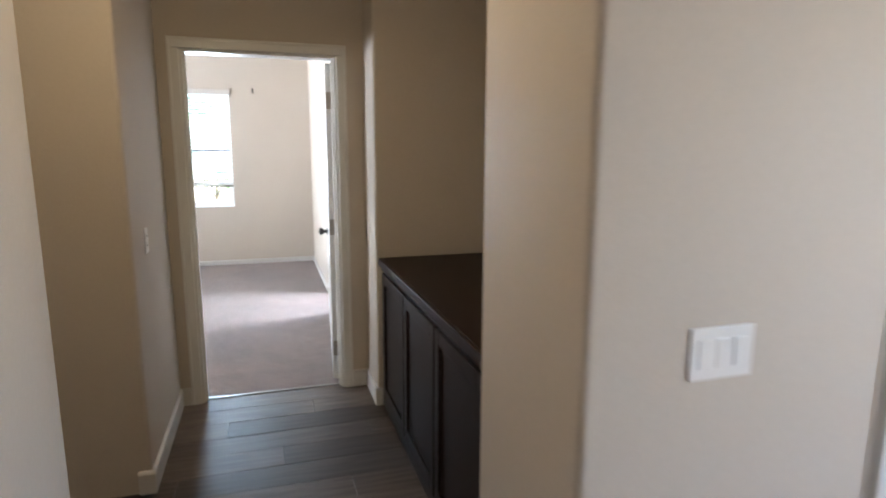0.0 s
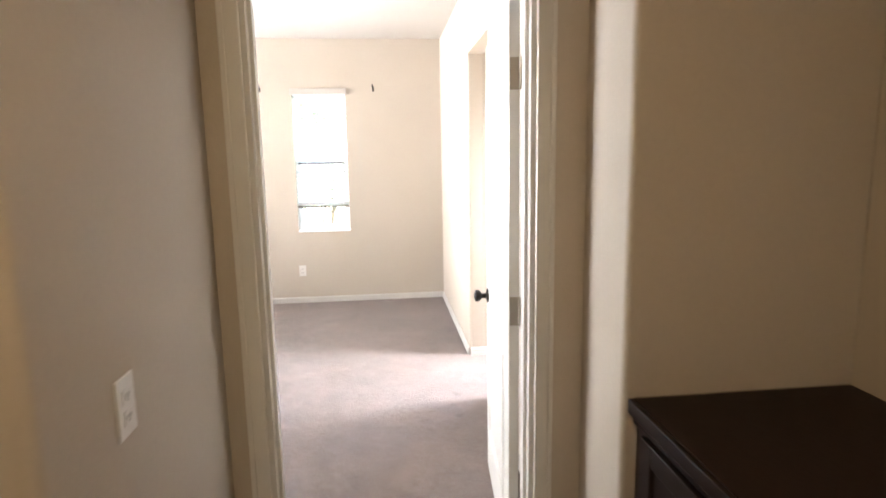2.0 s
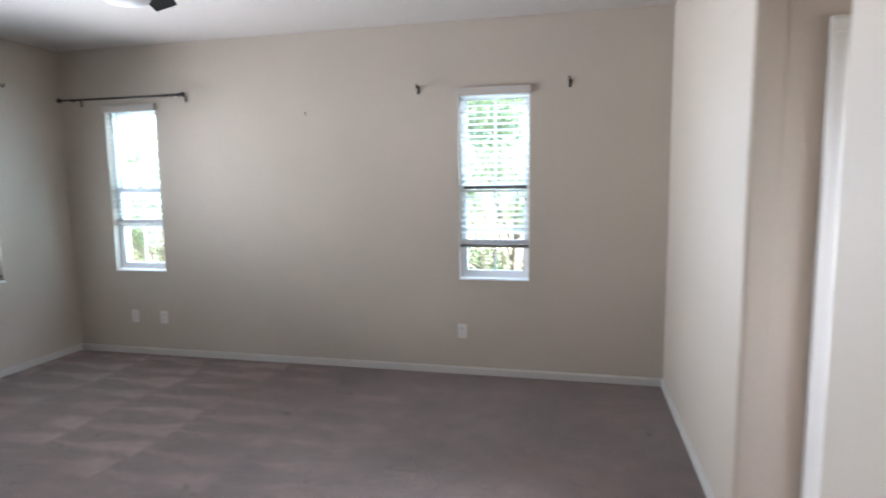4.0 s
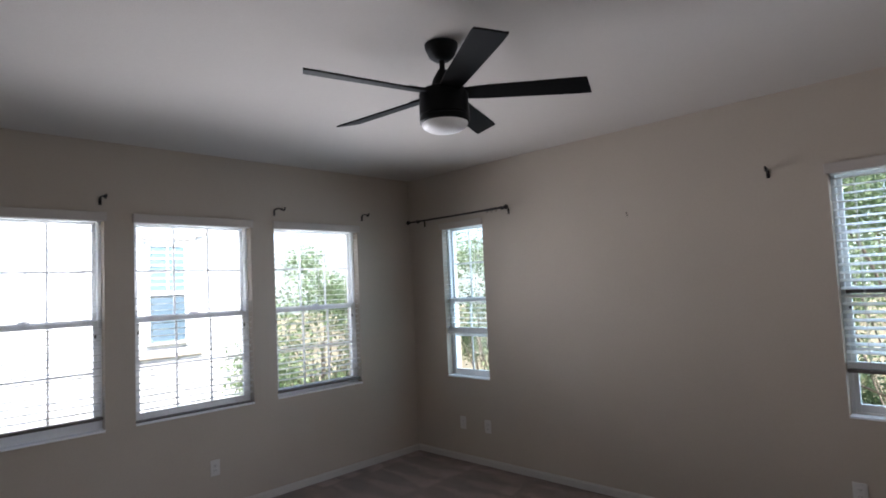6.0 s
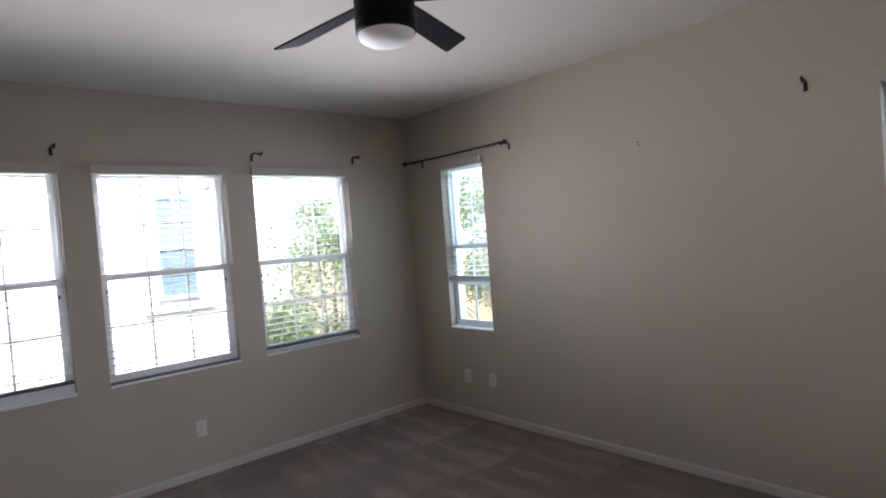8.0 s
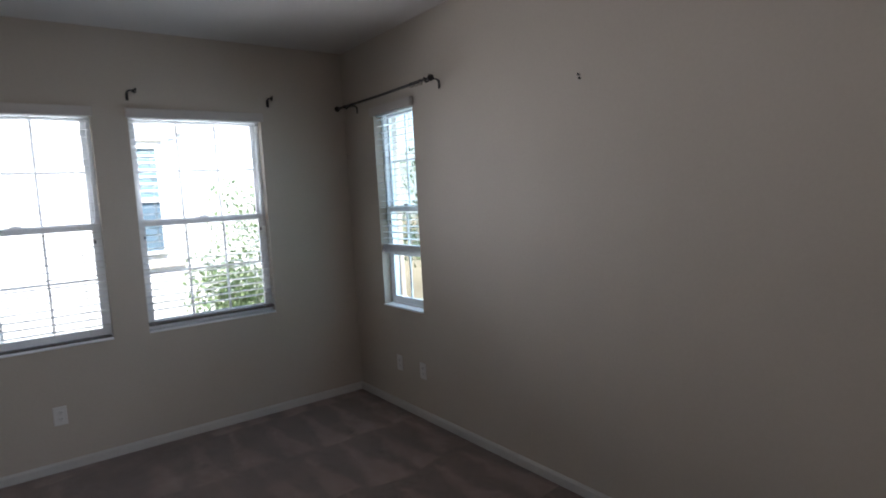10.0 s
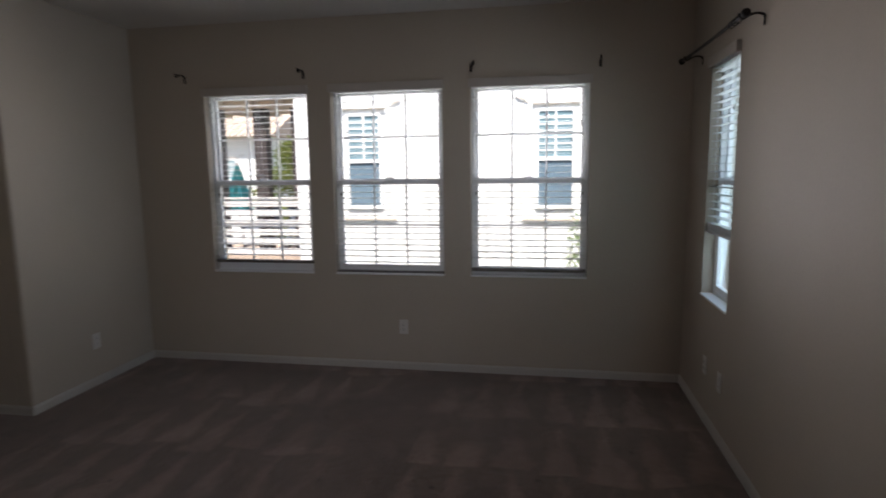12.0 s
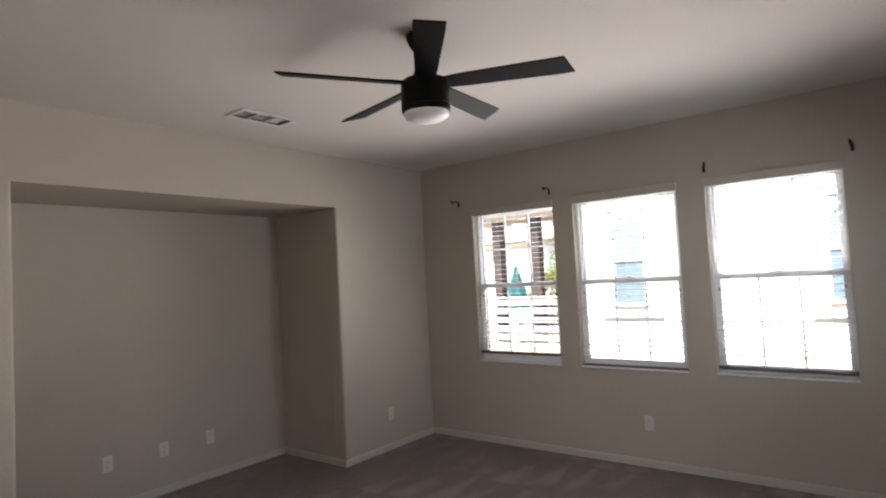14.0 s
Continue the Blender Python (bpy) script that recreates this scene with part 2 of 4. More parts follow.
def plank_mat():
    m = bpy.data.materials.new("grey_brown_wood_plank")
    m.use_nodes = True
    nt = m.node_tree
    L = nt.links.new
    b = nt.nodes["Principled BSDF"]
    b.inputs["Roughness"].default_value, b.inputs["Specular IOR Level"].default_value = 0.48, 0.3
    co = nt.nodes.new("ShaderNodeTexCoord").outputs["Object"]
    info = nt.nodes.new("ShaderNodeObjectInfo")
    mp = nt.nodes.new("ShaderNodeMapping")
    mp.inputs["Scale"].default_value = (1.2, 22, 1)
    L(co, mp.inputs["Vector"])
    add = nt.nodes.new("ShaderNodeVectorMath")
    sc0 = nt.nodes.new("ShaderNodeVectorMath")
    sc0.operation = "SCALE"
    sc0.inputs[0].default_value = (37, 19, 0)
    L(info.outputs["Random"], sc0.inputs["Scale"])
    L(mp.outputs[0], add.inputs[0]), L(sc0.outputs[0], add.inputs[1])
    n = nt.nodes.new("ShaderNodeTexNoise")
    n.inputs["Scale"].default_value, n.inputs["Detail"].default_value, n.inputs["Roughness"].default_value = 2.2, 6, 0.65
    L(add.outputs[0], n.inputs["Vector"])
    ramp = nt.nodes.new("ShaderNodeValToRGB")
    ramp.color_ramp.elements[0].position, ramp.color_ramp.elements[1].position = 0.3, 0.75
    ramp.color_ramp.elements[0].color, ramp.color_ramp.elements[1].color = (0.055, 0.040, 0.032, 1), (0.185, 0.145, 0.118, 1)
    L(n.outputs["Fac"], ramp.inputs[0])
    r = nt.nodes.new("ShaderNodeMapRange")
    r.inputs["To Min"].default_value, r.inputs["To Max"].default_value = 0.42, 1.1
    L(info.outputs["Random"], r.inputs["Value"])
    sc = nt.nodes.new("ShaderNodeVectorMath")
    sc.operation = "SCALE"
    L(ramp.outputs[0], sc.inputs[0]), L(r.outputs[0], sc.inputs["Scale"])
    L(sc.outputs[0], b.inputs["Base Color"])
    bp = nt.nodes.new("ShaderNodeBump")
    bp.inputs["Strength"].default_value, bp.inputs["Distance"].default_value = 0.12, 0.004
    L(n.outputs["Fac"], bp.inputs["Height"])
    L(bp.outputs[0], b.inputs["Normal"])
    return m


PLANK = plank_mat()


# ---------------- mesh helpers ----------------
def obj(name, bm, material, parent=None, smooth=False):
    me = bpy.data.meshes.new(name)
    bmesh.ops.recalc_face_normals(bm, faces=bm.faces)
    bm.to_mesh(me)
    bm.free()
    if smooth:
        for p in me.polygons:
            p.use_smooth = True
        me.set_sharp_from_angle(angle=radians(35))
    me.materials.append(material)
    ob = new(name, me)
    if parent:
        ob.parent = parent
    return ob


def part(name, bm, material, parent, label="", smooth=False):
    ob = obj(name, bm, material, parent, smooth)
    return tagged(ob, label) if label else ob


def box(bm, x0, x1, y0, y1, z0, z1, bevel=0.0, m=None):
    r = bmesh.ops.create_cube(bm, size=1)
    vs = r["verts"]
    for v in vs:
        v.co = Vector(((x0 + x1) / 2 + v.co.x * (x1 - x0), (y0 + y1) / 2 + v.co.y * (y1 - y0), (z0 + z1) / 2 + v.co.z * (z1 - z0)))
        if m:
            v.co = m @ v.co
    if bevel:
        es = list({e for v in vs for e in v.link_edges})
        bmesh.ops.bevel(bm, geom=es, offset=bevel, segments=2, affect="EDGES", profile=0.5)
    return bm


def boxes(*rows, bevel=0.0):
    bm = bmesh.new()
    for r in rows:
        box(bm, *r, bevel=bevel)
    return bm


def lathe(bm, profile, seg=32, m=None):
    """Turns (radius, height) pairs about z."""
    rings = []
    for r, z in profile:
        ring = []
        for i in range(seg if r > 1e-5 else 1):
            a = 2 * math.pi * i / seg
            co = Vector((r * math.cos(a), r * math.sin(a), z))
            ring.append(bm.verts.new(m @ co if m else co))
        rings.append(ring)
    for a, b in zip(rings, rings[1:]):
        for i in range(seg):
            j = (i + 1) % seg
            q = [a[i % len(a)], a[j % len(a)], b[j % len(b)], b[i % len(b)]]
            q = list(dict.fromkeys(q))
            if len(q) > 2:
                bm.faces.new(q)
    return bm


def tube(bm, pts, rad, seg=10):
    """A round bar along points."""
    pts = [Vector(p) for p in pts]
    rings = []
    for i, p in enumerate(pts):
        d = (pts[min(i + 1, len(pts) - 1)] - pts[max(i - 1, 0)]).normalized()
        a = d.cross(Vector((0, 0, 1)) if abs(d.z) < 0.9 else Vector((1, 0, 0))).normalized()
        b = d.cross(a)
        r = rad[i] if isinstance(rad, (list, tuple)) else rad
        rings.append([bm.verts.new(p + r * (math.cos(t) * a + math.sin(t) * b)) for t in (2 * math.pi * k / seg for k in range(seg))])
    for a, b in zip(rings, rings[1:]):
        for k in range(seg):
            bm.faces.new((a[k], a[(k + 1) % seg], b[(k + 1) % seg], b[k]))
    bm.faces.new(rings[0]), bm.faces.new(rings[-1])
    return bm


def prism(points, z0, z1, steps=5):
    """An upright solid over a plan; a point is (x, y) or (x, y, radius of its rounded corner)."""
    plan = []
    n = len(points)
    for i, p in enumerate(points):
        c = Vector(p[:2])
        if len(p) < 3:
            plan.append(c)
            continue
        a, b = (Vector(points[i - 1][:2]) - c).normalized(), (Vector(points[(i + 1) % n][:2]) - c).normalized()
        r = p[2]
        o = c + (a + b) * r
        for k in range(steps + 1):
            t = k / steps * math.pi / 2
            plan.append(o - b * r * math.cos(t) - a * r * math.sin(t))
    bm = bmesh.new()
    lo, hi = [bm.verts.new((v.x, v.y, z0)) for v in plan], [bm.verts.new((v.x, v.y, z1)) for v in plan]
    bm.faces.new(lo), bm.faces.new(hi)
    for i in range(len(plan)):
        j = (i + 1) % len(plan)
        bm.faces.new((lo[i], lo[j], hi[j], hi[i]))
    return bm


def holed(axis, a0, a1, d0, d1, z0, z1, holes):
    """A wall along x or y, from a0 to a1, with its thickness d0 to d1; holes are (from, to, bottom, top)."""
    us = sorted({a0, a1, *(h[0] for h in holes), *(h[1] for h in holes)})
    zs = sorted({z0, z1, *(h[2] for h in holes), *(h[3] for h in holes)})
    us, zs = [u for u in us if a0 <= u <= a1], [z for z in zs if z0 <= z <= z1]
    def solid(i, k):
        if not (0 <= i < len(us) - 1 and 0 <= k < len(zs) - 1):
            return False
        u, z = (us[i] + us[i + 1]) / 2, (zs[k] + zs[k + 1]) / 2
        return not any(h[0] < u < h[1] and h[2] < z < h[3] for h in holes)
    bm = bmesh.new()
    cache = {}
    def v(i, k, d):
        if (i, k, d) not in cache:
            cache[i, k, d] = bm.verts.new((us[i], d, zs[k]) if axis == "x" else (d, us[i], zs[k]))
        return cache[i, k, d]
    for i in range(len(us) - 1):
        for k in range(len(zs) - 1):
            if not solid(i, k):
                continue
            for d in (d0, d1):
                bm.faces.new((v(i, k, d), v(i + 1, k, d), v(i + 1, k + 1, d), v(i, k + 1, d)))
            for (ni, nk), (p, q) in (((i - 1, k), ((i, k), (i, k + 1))), ((i + 1, k), ((i + 1, k), (i + 1, k + 1))), ((i, k - 1), ((i, k), (i + 1, k))), ((i, k + 1), ((i, k + 1), (i + 1, k + 1)))):
                if not solid(ni, nk):
                    bm.faces.new((v(*p, d0), v(*q, d0), v(*q, d1), v(*p, d1)))
    return bm


def structure(name, bm, material, label, smooth=False):
    return tagged(obj(name, bm, material, None, smooth), label, name.rstrip("_0123456789").replace("_", " ").split()[0], kind="structure")


def empty(name, label, category, group="", kind="", at=None):
    e = new(name)
    e.empty_display_size = 0.1
    if at is not None:
        e.matrix_basis = at
    return tagged(e, label, category, group, kind)


# ---------------- plan ----------------
XE, YS, ZC = 5.234, -4.367, 2.757        # east wall, south wall, ceiling of the bedroom
YD = -4.483                             # hall face of the bedroom's south wall
ZB, ZO = 0.773, 2.25                    # window openings
W_WIN = [(-3.728, -2.850), (-2.660, -1.777), (-1.567, -0.694)]
N_WIN = [(0.459, 0.980), (3.686, 4.233)]
DL, DR, DH = 4.216, 5.062, 2.045        # bedroom door opening
AL, AR, AB, AH = 3.622, 1.223, -5.226, 2.29   # alcove
HY = -5.40                              # corner of the hall and the side corridor
HL, HR = 4.100, 5.220                   # hall walls
P0, P1, PH = -1.93, -2.74, 2.275        # side passage
R = 0.02

structure("wall_west", holed("y", -5.6, 0.2, -0.2, 0.0, -0.3, 3.0, [(a, b, ZB, ZO) for a, b in W_WIN]), PAINT, "beige painted bedroom wall with three tall windows")
structure("wall_north", holed("x", 0.0, 7.4, 0.0, 0.2, -0.3, 3.0, [(a, b, ZB, ZO) for a, b in N_WIN]), PAINT, "beige painted bedroom wall with two narrow windows")
structure("wall_east_1", prism([(XE, -0.003), (XE, P0, R), (XE + 0.115, P0), (XE + 0.115, -0.003)], 0, PH), PAINT, "beige painted bedroom wall by the passage", True)
structure("wall_east_2", prism([(XE, P1, R), (XE, YS), (XE + 0.115, YS), (XE + 0.115, P1)], 0, PH), PAINT, "beige painted bedroom wall behind the open door", True)
structure("wall_east_header", boxes((XE, XE + 0.115, YS, -0.003, PH, ZC)), PAINT, "beige painted header over the passage opening")
structure("wall_passage_north", holed("x", XE + 0.117, 7.2, P0 + 0.003, P0 + 0.115, 0, ZC, [(5.55, 6.31, 0, 2.08)]), PAINT, "beige passage wall with a doorway")
structure("wall_passage_south", boxes((XE + 0.117, 7.2, P1 - 0.115, P1 - 0.003, 0, ZC)), PAINT, "beige passage wall")
# the opening is added to let light into the passage
structure("wall_passage_end", holed("y", -3.0, -1.7, 7.2, 7.35, 0, ZC, [(-2.72, -1.98, 0.95, 2.15)]), PAINT, "beige passage end wall with an unseen opening added for light")
# unseen slab, added only to block the sun at the passage opening
structure("wall_passage_eave", boxes((7.352, 8.6, -3.4, -1.3, 2.3, 2.42)), PAINT, "unseen slab added to keep sun off the passage opening")
structure("ceiling_passage", boxes((XE + 0.117, 7.2, P1, P0, PH + 0.12, PH + 0.2)), CEIL, "white passage ceiling")
structure("wall_closet", boxes((5.45, 6.45, -0.9, -0.8, 0, ZC)), PAINT, "shaded wall inside the closet")
structure("wall_south_1", prism([(0.003, YD), (0.003, YS), (AR, YS, R), (AR, YD)], 0, AH), PAINT, "beige painted bedroom wall west of the alcove", True)
structure("wall_south_2", prism([(AL, YD), (AL, YS, R), (DL, YS), (DL, YD)], 0, AH), PAINT, "beige painted bedroom wall between alcove and doorway", True)
structure("wall_south_3", boxes((DR, XE + 0.1, YD, YS, 0, AH)), PAINT, "beige painted bedroom wall behind the door hinges")
structure("wall_south_4", boxes((DL, DR, YD, YS, DH, AH)), PAINT, "beige painted wall over the doorway")
structure("wall_south_5", boxes((0.003, XE + 0.1, YD, YS, AH, ZC)), PAINT, "beige painted wall above the alcove and doorway")
structure("wall_alcove_west", boxes((AR - 0.12, AR, AB, YD - 0.002, 0, ZC)), PAINT, "beige alcove side wall")
structure("wall_alcove_east", boxes((AL, AL + 0.1, AB, YD - 0.002, 0, ZC)), PAINT, "beige alcove side wall")
structure("wall_alcove_back", boxes((AR - 0.12, AL + 0.1, AB - 0.11, AB - 0.002, 0, ZC)), PAINT, "beige alcove back wall")
structure("ceiling_alcove", boxes((AR + 0.002, AL - 0.002, AB, YD - 0.002, AH, AH + 0.1)), PAINT, "beige alcove soffit")
VENTS = [(2.165, 2.592, -3.87, -3.655), (4.03, 4.425, -4.0, -3.655)]
slabs, left = [], -0.2
for x0, x1, y0, y1 in VENTS:
    x0, x1, y0, y1 = x0 + 0.024, x1 - 0.024, y0 + 0.024, y1 - 0.024
    slabs += [(left, x0, AB - 0.2, 0.2, ZC, ZC + 0.2), (x0, x1, AB - 0.2, y0, ZC, ZC + 0.2), (x0, x1, y1, 0.2, ZC, ZC + 0.2)]
    left = x1
slabs.append((left, XE + 0.2, AB - 0.2, 0.2, ZC, ZC + 0.2))
structure("ceiling", boxes(*slabs), CEIL, "off-white textured bedroom ceiling")

structure("wall_hall_left", prism([(HL, YD - 0.002), (HL, HY, R), (2.9, HY), (2.9, AB - 0.115), (AL + 0.105, AB - 0.115), (AL + 0.105, YD - 0.002)], 0, ZC), PAINT, "beige hall wall with rounded corner", True)
structure("wall_hall_west", prism([(HL, -6.36, R), (HL, -9.9), (HL - 0.12, -9.9), (HL - 0.12, -6.475), (2.9, -6.475), (2.9, -6.36)], 0, ZC), PAINT, "beige hall wall beside the side corridor", True)
structure("wall_corridor_end", boxes((2.78, 2.9, -6.475, AB - 0.115, 0, ZC)), PAINT, "beige end wall of the side corridor")
structure("wall_niche_far", prism([(6.1, YD - 0.002), (HR, YD - 0.002), (HR, -4.805, R), (6.1, -4.805)], 0, ZC), PAINT, "beige niche side wall with rounded corner", True)
structure("wall_niche_back", boxes((5.885, 6.1, -6.485, -4.807, 0, ZC)), PAINT, "beige niche back wall")
structure("wall_niche_near", prism([(6.035, -6.487), (HR, -6.487, R), (HR, -7.055, R), (6.035, -7.055)], 0, ZC), PAINT, "beige hall wall with light switches", True)
structure("wall_side_header", boxes((6.035, 6.95, -7.055, -6.95, 2.1, ZC)), PAINT, "beige header over the side doorway")
structure("wall_side_right", boxes((6.95, 8.2, -7.055, -6.95, 0, ZC)), PAINT, "beige wall beside the side doorway")
structure("wall_side_back", boxes((6.1, 8.2, -5.4, -5.3, 0, ZC)), PAINT, "beige side room wall")
# the opening is added, out of view, for the cool fill lamp
structure("wall_side_east", holed("y", -10.0, -5.3, 8.2, 8.3, 0, ZC, [(-9.75, -8.55, 0.75, 2.25)]), PAINT, "beige side room wall")
structure("wall_hall_south", boxes((3.985, 8.2, -10.0, -9.902, 0, ZC)), PAINT, "beige wall closing the entry space")
structure("ceiling_hall", boxes((2.78, 8.3, -10.0, -5.49, ZC + 0.002, ZC + 0.1), (3.76, 8.3, -5.49, YD - 0.11, ZC + 0.002, ZC + 0.1)), CEIL, "off-white hall ceiling")
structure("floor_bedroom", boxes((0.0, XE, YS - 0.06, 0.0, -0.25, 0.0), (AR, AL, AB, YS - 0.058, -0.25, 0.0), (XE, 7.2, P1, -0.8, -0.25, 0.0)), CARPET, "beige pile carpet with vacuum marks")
structure("floor_hall_base", boxes((3.64, 8.3, -5.34, YS - 0.062, -0.25, -0.012), (2.78, 8.3, -10.0, -5.34, -0.25, -0.012)), THRESH, "dark underlay below the hall planks")


def baseboard(x0, y0, x1, y1, h=0.06, t=0.014):
    """A skirting along a wall, its face to the left of the way from the first to the second end."""
    d = Vector((x1 - x0, y1 - y0))
    n = Vector((-d.y, d.x)).normalized()
    bm = bmesh.new()
    prof = [(0.001, 0.0), (t, 0.0), (t, h - 0.014), (t * 0.55, h - 0.004), (0.004, h), (0.001, h)]
    ends = [[bm.verts.new((p[0] + n.x * a, p[1] + n.y * a, z)) for a, z in prof] for p in ((x0, y0), (x1, y1))]
    for i in range(len(prof)):
        j = (i + 1) % len(prof)
        bm.faces.new((ends[0][i], ends[0][j], ends[1][j], ends[1][i]))
    bm.faces.new(ends[0]), bm.faces.new(ends[1])
    return structure("baseboard", bm, BASE, "white painted baseboard along the wall")


baseboard(0.0, 0.0, 0.0, YS)
baseboard(XE, 0.0, 0.0, 0.0)
baseboard(XE, P0 + 0.012, XE, 0.0)
baseboard(XE, YS, XE, P1 - 0.012)
baseboard(0.0, YS, AR, YS)
baseboard(AR, YS + 0.012, AR, AB)
baseboard(AR, AB, AL, AB)
baseboard(AL, AB, AL, YS + 0.012)
baseboard(AL, YS, DL - 0.065, YS)
baseboard(5.475, P0, XE + 0.008, P0)
HB = 0.105
baseboard(HL, YD, HL, HY + 0.01, HB)
baseboard(HL + 0.014, HY, HL - 0.055, HY, HB)
baseboard(HL, -6.37, HL, -9.9, HB)
baseboard(DL - 0.058, YD, HL, YD, HB)
baseboard(HR, YD, DR + 0.058, YD, HB)
baseboard(HR, -4.815, HR, YD, HB)
baseboard(5.25, -4.805, HR - 0.014, -4.805, HB)
baseboard(HR, -7.045, HR, -6.50, HB)
baseboard(5.97, -7.055, HR - 0.014, -7.055, HB)
baseboard(8.2, -5.4, 6.1, -5.4, HB)


def casing(x0, x1, top, y, out, w=0.057):
    """Door trim round an opening in a wall along x; out is -1 or 1, the way it faces."""
    d0, d1 = sorted((y + out * 0.001, y + out * 0.016))
    e0, e1 = sorted((y + out * 0.014, y + out * 0.021))
    rows = [(x0 - w, x0, d0, d1, 0, top), (x1, x1 + w, d0, d1, 0, top), (x0 - w, x1 + w, d0, d1, top, top + w)]
    ridge = [(x0 - w, x0 - w + 0.016, e0, e1, 0, top + w - 0.016), (x1 + w - 0.016, x1 + w, e0, e1, 0, top + w - 0.016), (x0 - w, x1 + w, e0, e1, top + w - 0.016, top + w)]
    return structure("trim", boxes(*rows, *ridge, bevel=0.003), TRIM, "white painted door casing")


casing(DL, DR, DH, YD, -1)
casing(DL, DR, DH, YS, 1)
structure("door_jamb", boxes((DL, DL + 0.016, YD, YS, 0, DH), (DR - 0.016, DR, YD, YS, 0, DH), (DL + 0.016, DR - 0.016, YD, YS, DH - 0.016, DH),
                             (DL + 0.016, DL + 0.027, YD + 0.03, YD + 0.065, 0, DH - 0.016), (DR - 0.027, DR - 0.016, YD + 0.03, YD + 0.065, 0, DH - 0.016)), TRIM, "white painted door jamb with stop")
structure("threshold", boxes((DL + 0.016, DR - 0.016, YS - 0.075, YS - 0.05, -0.012, 0.006), bevel=0.002), STRIP, "satin metal threshold strip between planks and carpet")
structure("strike_plate", boxes((DL + 0.0162, DL + 0.018, YS - 0.05, YS - 0.022, 0.87, 0.93), bevel=0.0005), BRONZE, "dark bronze strike plate on the door jamb")
casing(5.55, 6.31, 2.08, P0 + 0.003, -1)
casing(6.11, 6.87, 2.03, -7.055, -1)
structure("door_jamb_side", boxes((6.035, 6.11, -7.06, -6.95, 0, 2.1), (6.87, 6.95, -7.06, -6.95, 0, 2.1), (6.11, 6.87, -7.06, -6.95, 2.03, 2.1)), TRIM, "white painted jamb of the side doorway")


# ---------------- bedroom door ----------------
def panel_ring(bm, x, side, u0, u1, z0, z1, arch, w=0.028, d=0.007):
    """A raised moulding round a door panel on the plane x, the top edge arched."""
    n = 14
    def outline(k):
        pts = [(u0 + k, z0 + k), (u1 - k, z0 + k)]
        for i in range(n + 1):
            s = 1 - i / n
            u = u0 + k + (u1 - u0 - 2 * k) * s
            pts.append((u, z1 - k + arch * (1 - (2 * s - 1) ** 2)))
        return pts
    loops = []
    for k, h in ((0, 0.0), (w * 0.35, d), (w * 0.7, d * 0.6), (w, -d * 0.3)):
        loops.append([bm.verts.new((x + side * h, u, z)) for u, z in outline(k)])
    for a, b in zip(loops, loops[1:]):
        for i in range(len(a)):
            j = (i + 1) % len(a)
            bm.faces.new((a[i], a[j], b[j], b[i]))


door = empty("door_1", "white two-panel interior door standing open", "door", kind="structure")
LX0, LX1, LY0, LY1 = DR - 0.054, DR - 0.019, YS + 0.012, YS + 0.812
door.matrix_basis = Matrix.Translation((LX1, LY0, 0)) @ Matrix.Rotation(radians(-5), 4, "Z") @ Matrix.Translation((-LX1, -LY0, 0))
part("door_leaf", boxes((LX0, LX1, LY0, LY1, 0.012, 2.02), bevel=0.0015), TRIM, door)
for side, x in ((-1, LX0), (1, LX1)):
    for z0, z1, arch in ((0.24, 0.83, 0.0), (1.03, 1.80, 0.075)):
        bm = bmesh.new()
        panel_ring(bm, x + side * 0.001, side, LY0 + 0.13, LY1 - 0.13, z0, z1, arch)
        part("panel", bm, TRIM, door)
for side, x in ((-1, LX0), (1, LX1)):
    m = pose(x, LY1 - 0.065, 0.895, 0, 90 * side, 0)
    k = part("knob", lathe(bmesh.new(), [(0.0, 0.0), (0.033, 0.0), (0.033, 0.006), (0.013, 0.011), (0.012, 0.03), (0.022, 0.036), (0.029, 0.048), (0.026, 0.060), (0.013, 0.067), (0.0, 0.068)], 24, m), BRONZE, door, "dark bronze round knob", True)
part("latch", boxes((LX0 + 0.006, LX1 - 0.006, LY1, LY1 + 0.002, 0.865, 0.925)), STEEL, door)
for z in (0.22, 1.02, 1.80):
    bm = boxes((LX0 + 0.003, LX1 - 0.003, LY0 - 0.0025, LY0, z - 0.05, z + 0.05))
    tube(bm, [(LX1 + 0.004, LY0 - 0.008, z - 0.05), (LX1 + 0.004, LY0 - 0.008, z + 0.05)], 0.007)
    for dz in (-0.035, 0.0, 0.035):
        tube(bm, [(LX0 + 0.014, LY0 - 0.0045, z + dz), (LX0 + 0.014, LY0 - 0.002, z + dz)], 0.004, 8)
    part("hinge", bm, STEEL, door, "satin steel butt hinge")

# closet door, standing open inside the passage doorway
structure("door_jamb_closet", boxes((5.55, 5.566, P0 + 0.004, P0 + 0.114, 0, 2.08), (6.294, 6.31, P0 + 0.004, P0 + 0.114, 0, 2.08), (5.566, 6.294, P0 + 0.004, P0 + 0.114, 2.064, 2.08)), TRIM, "white painted closet jamb")


# ---------------- windows ----------------
# local: u across, d outwards from the room face, z up
def put(axis, at):
    """Local (u, d, z) to the world: along x on the north wall, along y on the west wall."""
    if axis == "n":
        return Matrix.Translation((at, 0, 0))
    return Matrix(((0, -1, 0, 0), (1, 0, 0, at), (0, 0, 1, 0), (0, 0, 0, 1)))


